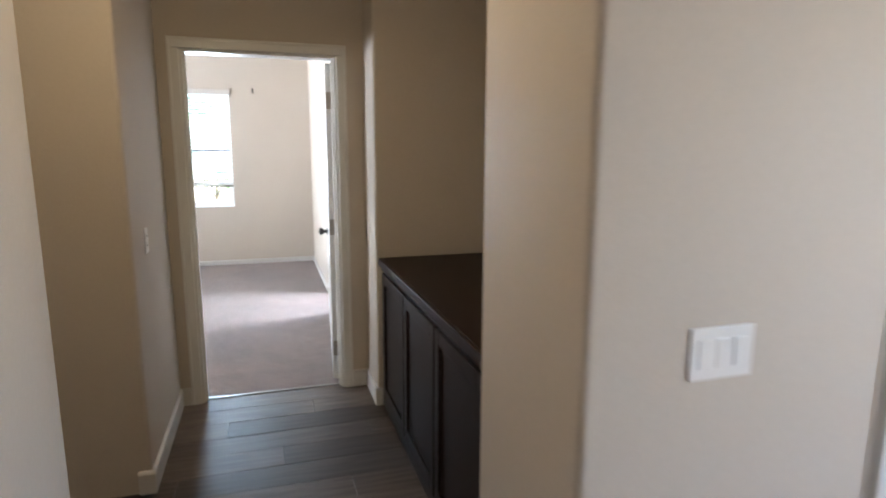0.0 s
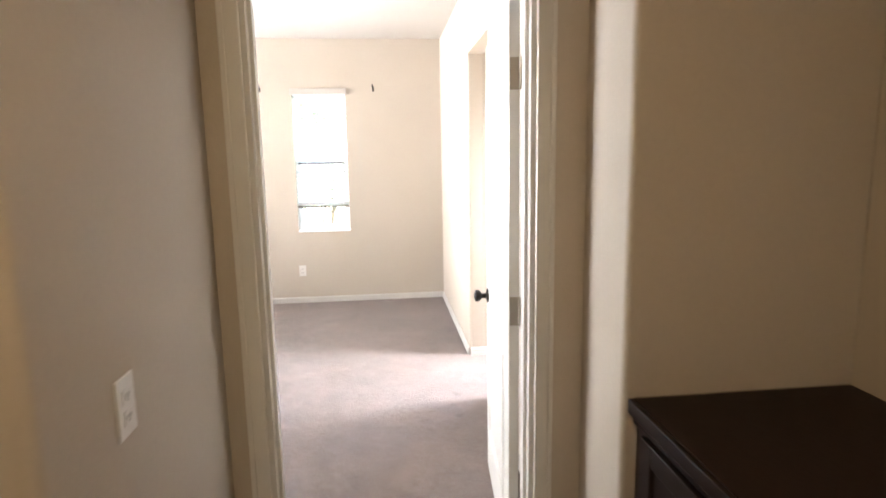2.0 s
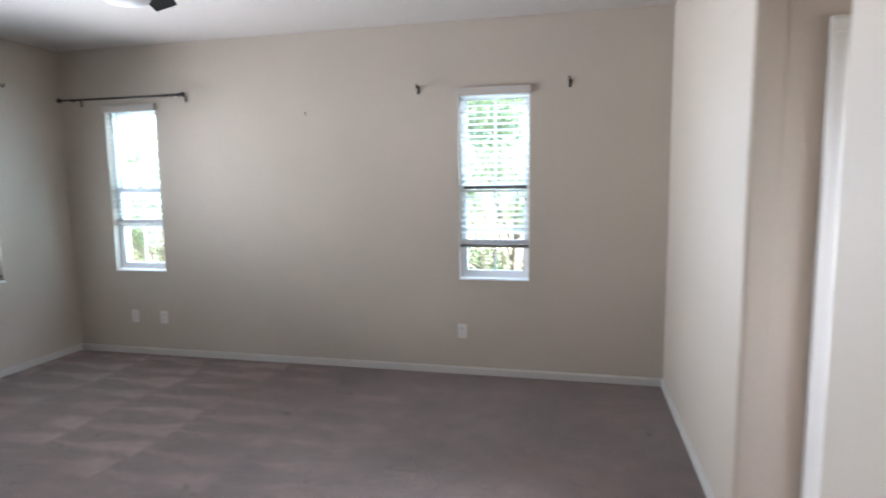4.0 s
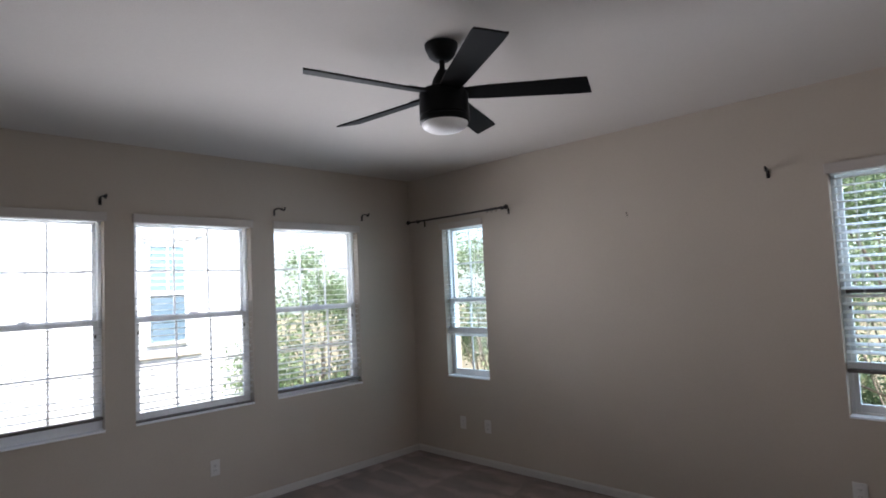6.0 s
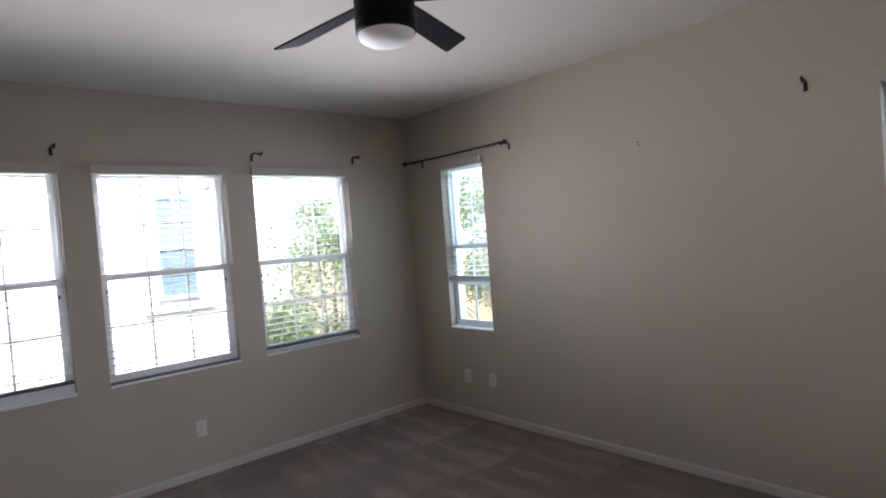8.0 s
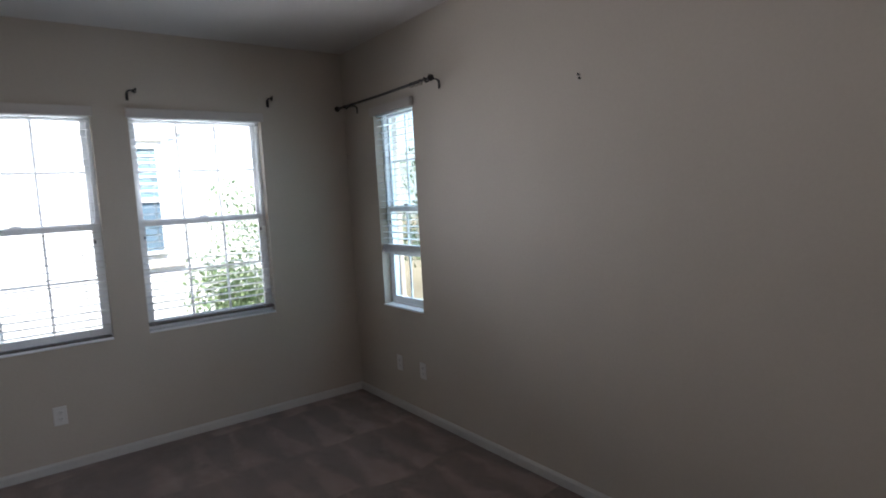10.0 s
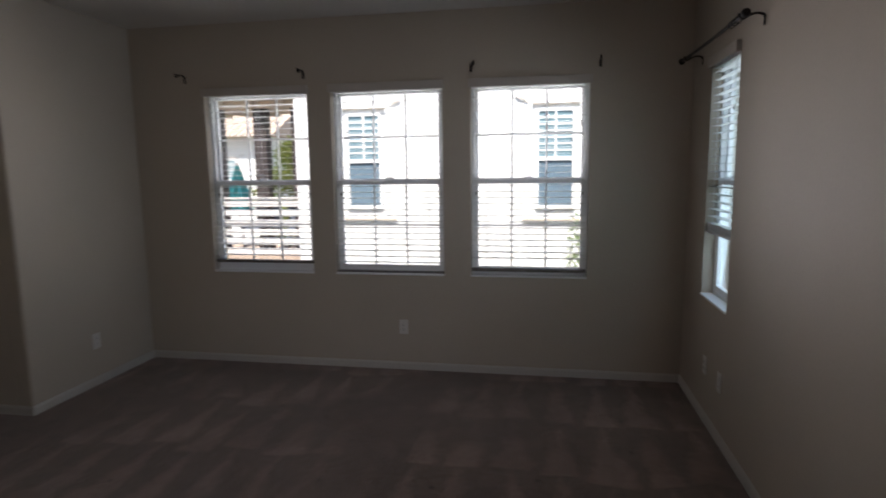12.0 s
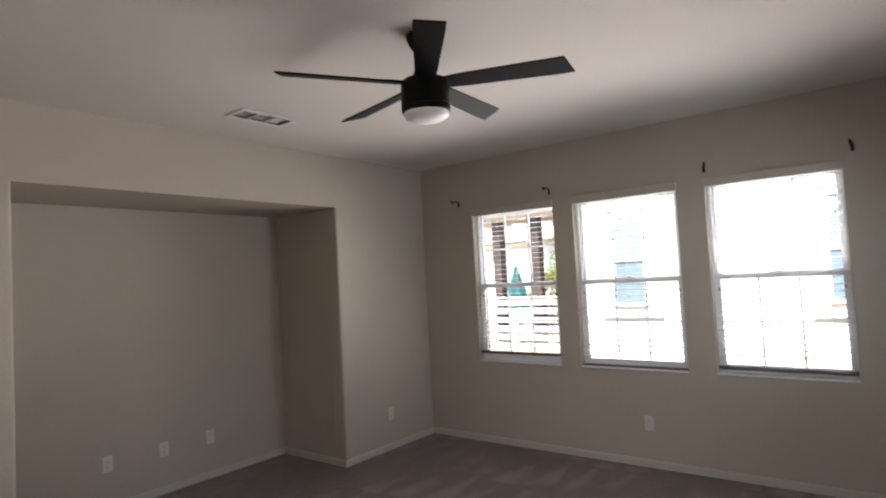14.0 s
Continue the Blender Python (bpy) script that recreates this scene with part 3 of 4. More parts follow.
def window(name, axis, a, b, cols, label, dark_rail=False):
    w = b - a
    e = empty(name, label, "window", kind="structure", at=put(axis, a))
    f, d0, d1 = 0.024, 0.066, 0.136
    zm = 1.505
    part("window_frame", boxes((0, f, d0, d1, ZB, ZO), (w - f, w, d0, d1, ZB, ZO), (f, w - f, d0, d1, ZB, ZB + f), (f, w - f, d0, d1, ZO - f, ZO), bevel=0.003), VINYL, e)
    s = 0.026
    for nm, z0, z1, p0, p1 in (("lower_sash", ZB + f, zm + 0.022, 0.071, 0.096), ("upper_sash", zm - 0.022, ZO - f, 0.099, 0.124)):
        x0, x1 = f, w - f
        sash = part(nm, boxes((x0, x0 + s, p0, p1, z0, z1), (x1 - s, x1, p0, p1, z0, z1), (x0 + s, x1 - s, p0, p1, z0, z0 + 0.045), (x0 + s, x1 - s, p0, p1, z1 - 0.042, z1), bevel=0.002), VINYL, e)
        gx0, gx1, gz0, gz1, gd = x0 + s, x1 - s, z0 + 0.045, z1 - 0.042, (p0 + p1) / 2
        pane = part("pane", boxes((gx0, gx1, gd + 0.004, gd + 0.007, gz0, gz1)), GLASS, sash)
        pane.visible_shadow = False
        for i in range(1, cols):
            u = gx0 + (gx1 - gx0) * i / cols
            part("muntin", boxes((u - 0.0075, u + 0.0075, gd - 0.006, gd + 0.003, gz0, gz1)), VINYL, sash)
        for i in range(cols):
            u0, u1 = gx0 + (gx1 - gx0) * i / cols + (0.008 if i else 0), gx0 + (gx1 - gx0) * (i + 1) / cols - (0.008 if i < cols - 1 else 0)
            zc = (gz0 + gz1) / 2
            part("muntin", boxes((u0, u1, gd - 0.006, gd + 0.003, zc - 0.0075, zc + 0.0075)), VINYL, sash)
        # thin dark strip added in front of the white sash rail
        if nm == "lower_sash" and dark_rail:
            part("meeting_rail", boxes((x0 + 0.001, x1 - 0.001, 0.0665, 0.0705, z1 - 0.040, z1), bevel=0.001), RAIL, sash, "dark strip added over the white meeting rail")
        if nm == "lower_sash":
            part("sash_lock", boxes((w / 2 - 0.03, w / 2 + 0.03, 0.072, 0.093, z1 + 0.0005, z1 + 0.014), bevel=0.003), VINYL, sash)
            for u in (x0 + 0.012, x1 - 0.022):
                part("tilt_latch", boxes((u, u + 0.012, 0.067, 0.0705, z0 + 0.60, z0 + 0.625)), SLOT, sash)
    part("window_sill", boxes((0.001, w - 0.001, -0.012, 0.065, ZB - 0.001, ZB + 0.013), bevel=0.003), VINYL, e)
    return e


def blind(axis, a, b, bottom, tilt, label, group):
    w = b - a
    e = empty("window_blind", label, "blind", group, at=put(axis, a))
    top = 2.19
    part("valance", boxes((-0.012, w + 0.012, -0.030, -0.014, top + 0.008, 2.258), (-0.012, -0.002, -0.014, -0.001, top + 0.008, 2.258), (w + 0.002, w + 0.012, -0.014, -0.001, top + 0.008, 2.258), bevel=0.003), VALANCE, e)
    part("headrail", boxes((0.006, w - 0.006, 0.012, 0.062, 2.195, ZO - 0.002)), SLAT, e)
    pitch = 0.0465
    n = int((top - bottom - 0.03) / pitch)
    raised = bottom > 0.9
    me = None
    stack = 9 if raised else 0
    for i in range(n):
        z = top - 0.02 - pitch * i
        if z < bottom + 0.035 + stack * 0.0042:
            continue
        if me is None:
            bm = bmesh.new()
            k, hw = 5, 0.025
            up, lo = [], []
            for j in range(k):
                s = -1 + 2 * j / (k - 1)
                c = 0.0008 * (1 - s * s)
                up.append([bm.verts.new((x, s * hw, c + 0.0010)) for x in (0.008, w - 0.008)])
                lo.append([bm.verts.new((x, s * hw, c - 0.0010)) for x in (0.008, w - 0.008)])
            for j in range(k - 1):
                bm.faces.new((up[j][0], up[j + 1][0], up[j + 1][1], up[j][1]))
                bm.faces.new((lo[j][0], lo[j + 1][0], lo[j + 1][1], lo[j][1]))
                for q in (0, 1):
                    bm.faces.new((up[j][q], up[j + 1][q], lo[j + 1][q], lo[j][q]))
            for j in (0, k - 1):
                bm.faces.new((up[j][0], up[j][1], lo[j][1], lo[j][0]))
            ob = part("slat", bm, SLAT, e)
            me = ob.data
        else:
            ob = new("slat", me)
            ob.parent = e
        ob.matrix_basis = pose(0, 0.037, z, tilt + random.uniform(-0.8, 0.8), random.uniform(-0.12, 0.12), 0)
    for q in range(stack):
        ob = new("slat", me)
        ob.parent = e
        ob.matrix_basis = pose(0, 0.037, bottom + 0.028 + q * 0.0042, random.uniform(-1, 1), 0, 0)
    # shade is painted into the rail of west and tilted blinds
    part("bottom_rail", boxes((0.006, w - 0.006, 0.012, 0.062, bottom, bottom + 0.022), bevel=0.004), RAIL if axis == "w" or tilt > 10 else SLAT, e, "bottom rail with its shade painted dark" if axis == "w" or tilt > 10 else "")
    for u in ((0.12, w - 0.12) if w < 0.7 else (0.12, w / 2, w - 0.12)):
        for d in (0.0115, 0.0625):
            part("ladder_cord", boxes((u - 0.0012, u + 0.0012, d - 0.0012, d + 0.0012, bottom + 0.02, 2.2)), CORD, e)
    bm = bmesh.new()
    tube(bm, [(w - 0.06, 0.004, 2.19), (w - 0.06, 0.003, 1.93)], 0.0022, 6)
    lathe(bm, [(0, 0), (0.006, 0.0), (0.008, 0.012), (0.004, 0.03), (0, 0.031)], 10, pose(w - 0.06, 0.003, 1.90))
    part("pull_cord", bm, CORD, e)
    return e


for i, (a, b) in enumerate(W_WIN):
    window("window_%d" % (i + 1), "w", a, b, 3, "white vinyl single-hung window with grids")
for i, (a, b) in enumerate(N_WIN):
    window("window_%d" % (i + 4), "n", a, b, 2, "narrow white vinyl single-hung window with grids", i == 1)
blind("w", *W_WIN[0], 0.850, 2, "white slatted blind lowered with flat open slats", "blinds on the west windows")
blind("w", *W_WIN[1], 0.776, 2, "white slatted blind lowered fully onto the sill", "blinds on the west windows")
blind("w", *W_WIN[2], 0.812, 2, "white slatted blind lowered with flat open slats", "blinds on the west windows")
blind("n", *N_WIN[0], 1.180, 3, "narrow white slatted blind half raised", "blinds on the north windows")
blind("n", *N_WIN[1], 1.030, 17, "narrow white slatted blind part lowered, slats tilted", "blinds on the north windows")


# ---------------- curtain hardware ----------------
def bracket(m, label, reach=0.15):
    """Wall plate, arched arm and cradle; local y points into the room."""
    e = empty("curtain_bracket", label, "bracket", "curtain rod brackets", at=m)
    part("wall_plate", boxes((-0.010, 0.010, 0.001, 0.006, -0.036, 0.012), bevel=0.002), BRONZE, e)
    k = reach - 0.015
    part("arm", tube(bmesh.new(), [(0, 0.004, 0.002), (0, 0.10 * k, 0.014), (0, 0.33 * k, 0.021), (0, 0.62 * k, 0.020), (0, 0.87 * k, 0.011), (0, k, 0.004)], [0.0075, 0.007, 0.006, 0.0055, 0.0055, 0.006], 8), BRONZE, e, smooth=True)
    part("cradle", tube(bmesh.new(), [(0, reach - 0.017, 0.022), (0, reach - 0.015, 0.006), (0, reach - 0.006, -0.002), (0, reach + 0.006, -0.002), (0, reach + 0.015, 0.006), (0, reach + 0.017, 0.024)], 0.006, 8), BRONZE, e, smooth=True)
    for z in (-0.027, 0.003):
        part("screw", lathe(bmesh.new(), [(0, 0), (0.004, 0), (0.003, 0.002), (0, 0.0025)], 8, pose(0, 0.006, z, -90, 0, 0)), BRONZE, e)
    return e


TURN_N = Matrix.Rotation(math.pi, 4, "Z")
TURN_W = Matrix.Rotation(-math.pi / 2, 4, "Z")
for y, yaw in ((-3.885, 0), (-2.873, 3), (-1.56, 16), (-0.63, -4)):
    bracket(Matrix.Translation((0, y, 2.345)) @ TURN_W @ pose(0, 0, 0, 0, 0, yaw), "empty dark bronze curtain rod bracket above a window", 0.11)
for x, yaw in ((3.372, 8), (4.528, -3)):
    bracket(Matrix.Translation((x, 0, 2.262)) @ TURN_N @ pose(0, 0, 0, 0, 0, yaw), "empty dark bronze curtain rod bracket above a window", 0.11)
for x in (0.225, 1.30):
    bracket(Matrix.Translation((x, 0, 2.292)) @ TURN_N, "dark bronze curtain rod bracket holding a rod", 0.10)
rod = empty("curtain_rod", "thin dark bronze curtain rod above a narrow window", "curtain rod", at=pose(0.115, -0.101, 2.306))
part("rod", tube(bmesh.new(), [(0, 0, 0), (0.6, 0, -0.004), (1.2, 0, 0)], 0.0092, 12), BRONZE, rod, smooth=True)
for x, s in ((0, -1), (1.2, 1)):
    part("finial", lathe(bmesh.new(), [(0.0, 0.0), (0.010, 0.0), (0.011, 0.008), (0.008, 0.012), (0.018, 0.020), (0.022, 0.032), (0.017, 0.045), (0.0, 0.052)], 16, pose(x, 0, 0, 0, 90 * s, 0)), BRONZE, rod, smooth=True)
for x in (1.02, 1.07, 1.12):
    bm = bmesh.new()
    ring = [(x, 0.016 * math.cos(t), -0.006 + 0.016 * math.sin(t)) for t in (2 * math.pi * k / 14 for k in range(15))]
    tube(bm, ring, 0.0025, 6)
    part("curtain_ring", bm, BRONZE, rod)
for x, z in ((2.409, 2.122), (2.413, 2.104)):
    tagged(obj("screw", tube(bmesh.new(), [(x, -0.0005, z), (x, -0.014, z + 0.002)], [0.0035, 0.005], 8), BRONZE), "small dark bronze screw in the beige wall", "screw")


# ---------------- outlets and switches ----------------
def plate(kind, m, gangs=1, label=""):
    """A wall plate with its devices, facing local +y."""
    name = "outlet" if kind == "outlet" else "light_switch"
    w, h = 0.072 + 0.046 * (gangs - 1), 0.116
    e = empty(name, label, "outlet" if kind == "outlet" else "switch", "outlets along the walls" if kind == "outlet" else "", at=m)
    part("cover_plate", boxes((-w / 2, w / 2, 0.0005, 0.0055, -h / 2, h / 2), bevel=0.002), PLASTIC, e)
    for g in range(gangs):
        u = (g - (gangs - 1) / 2) * 0.046
        if kind == "outlet":
            for dz in (-0.02, 0.02):
                r = part("receptacle", boxes((u - 0.017, u + 0.017, 0.005, 0.0075, dz - 0.014, dz + 0.014), bevel=0.0015), PLASTIC, e)
                for du in (-0.006, 0.006):
                    part("slot", boxes((u + du - 0.0014, u + du + 0.0014, 0.0072, 0.0079, dz - 0.003, dz + 0.006)), SLOT, r)
                part("slot", boxes((u - 0.002, u + 0.002, 0.0072, 0.0079, dz - 0.010, dz - 0.006)), SLOT, r)
        else:
            part("rocker", boxes((u - 0.016, u + 0.016, 0.005, 0.0082, -0.033, 0.033), bevel=0.002, ), PLASTIC, e)
    return e


T = Matrix.Translation
for x, z in ((0.627, 0.352), (0.932, 0.352), (3.704, 0.352)):
    plate("outlet", T((x, 0, z)) @ TURN_N, label="white duplex outlet low on the beige wall")
plate("outlet", T((0, -2.111, 0.35)) @ TURN_W, label="white duplex outlet low on the window wall")
plate("outlet", T((0.634, YS, 0.335)), label="white duplex outlet low on the beige wall")
for x in (2.82, 2.395, 1.995):
    plate("outlet", T((x, AB, 0.35)), label="white duplex outlet low in the alcove")
plate("switch", T((3.994, YS, 1.085)), 2, "white two-gang rocker switch beside the doorway")
plate("outlet", T((HL, -5.131, 1.09)) @ TURN_W, label="white duplex outlet at counter height in the hall")
plate("switch", T((5.552, -7.055, 1.075)) @ TURN_N, 3, "white three-gang rocker switch on the hall wall")


# ---------------- ceiling fan ----------------
FX, FY = 2.616, -2.150
fan = empty("ceiling_fan", "matte black five-blade ceiling fan with opal bowl light", "ceiling fan", at=pose(FX, FY, 0))
part("canopy", lathe(bmesh.new(), [(0.0, ZC - 0.001), (0.078, ZC - 0.001), (0.076, ZC - 0.02), (0.058, ZC - 0.06), (0.034, ZC - 0.078), (0.0, ZC - 0.08)], 36), BLACK, fan, smooth=True)
part("downrod", tube(bmesh.new(), [(0, 0, ZC - 0.078), (0, 0, 2.62)], 0.013, 14), BLACK, fan, smooth=True)
part("coupling", lathe(bmesh.new(), [(0.0, 2.635), (0.022, 2.635), (0.028, 2.622), (0.046, 2.592), (0.060, 2.546), (0.0, 2.545)], 32), BLACK, fan, smooth=True)
part("motor_housing", lathe(bmesh.new(), [(0.0, 2.545), (0.085, 2.545), (0.107, 2.536), (0.113, 2.52), (0.115, 2.42), (0.111, 2.418), (0.111, 2.413), (0.115, 2.411), (0.114, 2.391), (0.105, 2.386), (0.0, 2.386)], 44), BLACK, fan, smooth=True)
part("light_bowl", lathe(bmesh.new(), [(0.106, 2.3855), (0.106, 2.380), (0.099, 2.366), (0.078, 2.353), (0.045, 2.345), (0.0, 2.342)], 40), OPAL, fan, "unlit white opal glass bowl", True)
for k in range(5):
    rot = pose(0, 0, 2.522, 0, 0, 41 + 72 * k) @ pose(0, 0, 0, -14, 0, 0)
    bm = bmesh.new()
    prof = [(0.10, 0.042), (0.18, 0.050), (0.40, 0.056), (0.62, 0.062), (0.665, 0.060)]
    up, lo = [], []
    for x, hw in prof:
        dx = 0.02 if x > 0.63 else 0.0
        up.append([bm.verts.new(rot @ Vector((x + (dx if s > 0 else -dx), s * hw, 0.004))) for s in (-1, 1)])
        lo.append([bm.verts.new(rot @ Vector((x + (dx if s > 0 else -dx), s * hw, -0.004))) for s in (-1, 1)])
    for i in range(len(prof) - 1):
        bm.faces.new((up[i][0], up[i + 1][0], up[i + 1][1], up[i][1]))
        bm.faces.new((lo[i][0], lo[i + 1][0], lo[i + 1][1], lo[i][1]))
        for q in (0, 1):
            bm.faces.new((up[i][q], up[i + 1][q], lo[i + 1][q], lo[i][q]))
    for i in (0, -1):
        bm.faces.new((up[i][0], up[i][1], lo[i][1], lo[i][0]))
    bl = part("blade", bm, BLADE, fan)
    part("blade_iron", box(bmesh.new(), 0.085, 0.19, -0.022, 0.022, 0.004, 0.010, 0.002, rot), BLACK, bl)


# ---------------- ceiling vents ----------------
def vent(x0, x1, y0, y1, sections, label, name):
    e = empty(name, label, "vent", at=pose((x0 + x1) / 2, (y0 + y1) / 2, ZC))
    w, d, f = (x1 - x0) / 2, (y1 - y0) / 2, 0.026
    part("frame", boxes((-w, w, -d, -d + f, -0.008, -0.0005), (-w, w, d - f, d, -0.008, -0.0005), (-w, -w + f, -d + f, d - f, -0.008, -0.0005), (w - f, w, -d + f, d - f, -0.008, -0.0005), bevel=0.002), TRIM, e)
    iw0, id0 = w - f - 0.001, d - f - 0.001
    # liner takes a dark colour to stand for the duct's deep shade
    part("duct", boxes((-iw0, iw0, -id0, -id0 + 0.002, 0.001, 0.16), (-iw0, iw0, id0 - 0.002, id0, 0.001, 0.16), (-iw0, -iw0 + 0.002, -id0, id0, 0.001, 0.16), (iw0 - 0.002, iw0, -id0, id0, 0.001, 0.16), (-iw0, iw0, -id0, id0, 0.16, 0.165)), SLOT, e, "duct liner coloured dark for the shade inside")
    iw = (2 * w - 2 * f) / sections
    for s in range(1, sections):
        u = -w + f + iw * s
        part("divider", boxes((u - 0.005, u + 0.005, -d + f, d - f, -0.007, 0.004)), TRIM, e)
    n = int((2 * d - 2 * f) / 0.028)
    for s in range(sections):
        u0, u1 = -w + f + iw * s + 0.006, -w + f + iw * (s + 1) - 0.006
        for i in range(n):
            y = -d + f + 0.014 + i * 0.028
            hw, turn = (0.007, 40) if s == 0 and sections > 1 else (0.0035, 82)
            part("slat", box(bmesh.new(), u0, u1, -hw, hw, -0.0005, 0.0005, 0, pose(0, y, 0.010, turn, 0, 0)), BASE, e)
    return e


vent(*VENTS[0], 3, "white three-section ceiling register with louvres", "ceiling_vent")
vent(*VENTS[1], 1, "white square return air grille in the ceiling", "return_vent")


# ---------------- hall cabinet ----------------
CX, CY0, CY1, CT = 5.262, -6.481, -4.810, 0.858
cab = empty("base_cabinet", "dark espresso built-in base cabinet with three doors", "cabinet")
part("body", boxes((CX, 5.88, CY0, CY1, 0.0, CT - 0.001)), ESPRESSO, cab)
part("top_rail", boxes((CX - 0.012, CX - 0.001, CY0 + 0.001, CY1, CT - 0.035, CT - 0.002), bevel=0.002), ESPRESSO, cab)
for y0, y1 in ((-5.39, -4.875), (-5.92, -5.405), (-6.46, -5.935)):
    z0, z1 = 0.09, CT - 0.04
    d = part("door", boxes((CX - 0.010, CX - 0.002, y0 + 0.05, y1 - 0.05, z0 + 0.05, z1 - 0.05), bevel=0.001), ESPRESSO, cab)
    part("door_frame", boxes((CX - 0.022, CX - 0.001, y0, y0 + 0.058, z0, z1), (CX - 0.022, CX - 0.001, y1 - 0.058, y1, z0, z1), (CX - 0.022, CX - 0.001, y0 + 0.058, y1 - 0.058, z0, z0 + 0.058), (CX - 0.022, CX - 0.001, y0 + 0.058, y1 - 0.058, z1 - 0.058, z1), bevel=0.003), ESPRESSO, d)
part("base_moulding", boxes((CX - 0.012, CX - 0.001, CY0 + 0.001, CY1, 0.0, 0.07), bevel=0.003), ESPRESSO, cab)
counter = empty("countertop", "dark espresso wooden countertop on the built-in cabinet", "countertop")
part("top_slab", boxes((5.249, 5.883, CY0 + 0.001, CY1 + 0.003, CT, 0.893), bevel=0.002), ESPRESSO, counter)
part("front_edge", boxes((5.233, 5.2485, CY0 + 0.001, CY1 + 0.003, CT - 0.006, 0.893), bevel=0.004), ESPRESSO, counter)

# unseen fixture, added to go with the warm hall fill
lamp = empty("added_hall_fixture", "unseen flush ceiling fixture added with the warm hall fill", "lamp", at=pose(4.42, -6.25, ZC))
part("lamp_base", lathe(bmesh.new(), [(0.0, 0.0), (0.15, 0.0), (0.15, -0.02), (0.138, -0.022), (0.138, -0.003), (0.0, -0.003)], 32), TRIM, lamp, smooth=True)

# ---------------- outdoors ----------------
structure("ground", boxes((-400, 400, -400, 400, -3.5, -3.0)), LAWN, "dry ground around the houses")
hill = bmesh.new()
cols, rws = 60, 10
grid = []
for i in range(cols + 1):
    a = math.radians(60 + 240 * i / cols)
    line = []
    for j in range(rws + 1):
        r = 130 + j * 14
        h = 30 * math.sin(math.pi * min(1, j / rws) / 2) * (0.75 + 0.5 * noise.noise(Vector((a * 3, j * 0.2, 0))))
        line.append(hill.verts.new((r * math.cos(a), r * math.sin(a), -3.2 + h)))
    grid.append(line)
for i in range(cols):
    for j in range(rws):
        hill.faces.new((grid[i][j], grid[i + 1][j], grid[i + 1][j + 1], grid[i][j + 1]))
structure("backdrop", hill, HILL, "hazy distant hillside", True)


def roof_tiles(parent, x0, x1, y0, y1, z0, z1, n_max=300):
    """Rows of barrel tiles on a slope that rises from (x0, z0) to (x1, z1) along x."""
    me = None
    slope = math.atan2(z1 - z0, x1 - x0)
    length = math.hypot(x1 - x0, z1 - z0)
    count = 0
    rows_n, cols_n = int(length / 0.36), int((y1 - y0) / 0.28)
    for i in range(rows_n):
        for j in range(cols_n):
            if count >= n_max:
                return
            if me is None:
                bm = bmesh.new()
                a, b = [], []
                for k in range(7):
                    t = math.pi * k / 6
                    a.append(bm.verts.new((0, 0.13 * math.cos(t), 0.075 * math.sin(t))))
                    b.append(bm.verts.new((0.42, 0.11 * math.cos(t), 0.06 * math.sin(t) + 0.02)))
                for k in range(6):
                    bm.faces.new((a[k], a[k + 1], b[k + 1], b[k]))
                ob = part("roof_tile", bm, TILE, parent)
                me = ob.data
            else:
                ob = new("roof_tile", me)
                ob.parent = parent
            ob.matrix_basis = pose(x0 + (x1 - x0) * i / rows_n, y0 + 0.14 + 0.28 * j, z0 + (z1 - z0) * i / rows_n + 0.02, 0, -math.degrees(slope), random.uniform(-1.5, 1.5))
            count += 1


def house_window(parent, x, y0, y1, z0, z1):
    """A two-light window facing +x on a house wall at x: slatted blind above, bare glass below."""
    zm = z0 + (z1 - z0) * 0.48
    w = part("window", boxes((x, x + 0.03, y0, y1, z0, zm)), DARKGLASS, parent, "dark reflecting window")
    part("upper_pane", boxes((x, x + 0.03, y0, y1, zm + 0.06, z1)), PALEGLASS, w, "pale blind behind glass")
    f = 0.045
    part("frame", boxes((x, x + 0.05, y0 - f, y0, z0 - f, z1 + f), (x, x + 0.05, y1, y1 + f, z0 - f, z1 + f), (x, x + 0.05, y0, y1, z0 - f, z0), (x, x + 0.05, y0, y1, z1, z1 + f)), STUCCO, w)
    part("meeting_rail", boxes((x, x + 0.055, y0, y1, zm, zm + 0.06)), STUCCO, w)
    part("muntin", boxes((x + 0.03, x + 0.05, (y0 + y1) / 2 - 0.014, (y0 + y1) / 2 + 0.014, zm + 0.06, z1)), STUCCO, w)
    for k in range(1, 7):
        z = zm + 0.06 + (z1 - zm - 0.06) * k / 7
        for u0, u1 in ((y0, (y0 + y1) / 2 - 0.015), ((y0 + y1) / 2 + 0.015, y1)):
            part("blind_slat", boxes((x + 0.03, x + 0.038, u0, u1, z - 0.012, z + 0.012)), STUCCO, w)
    part("lintel", boxes((x, x + 0.06, y0 - 0.10, y1 + 0.10, z1 + 0.10, z1 + 0.125), bevel=0.006), SILLTAN, w)
    for y, side in ((y0 - 0.36, 1), (y1 + 0.36, -1)):
        part("scroll", tube(bmesh.new(), [(x + 0.02, y, z1 + 0.24), (x + 0.03, y + side * 0.07, z1 + 0.20), (x + 0.03, y + side * 0.14, z1 + 0.18), (x + 0.02, y + side * 0.19, z1 + 0.13)], [0.012, 0.016, 0.014, 0.008], 8), SILLTAN, w, smooth=True)
    part("sill", boxes((x, x + 0.05, y0 - 0.24, y1 + 0.26, z0 - 0.24, z0 - 0.195), bevel=0.01), SILLTAN, w)
    return w


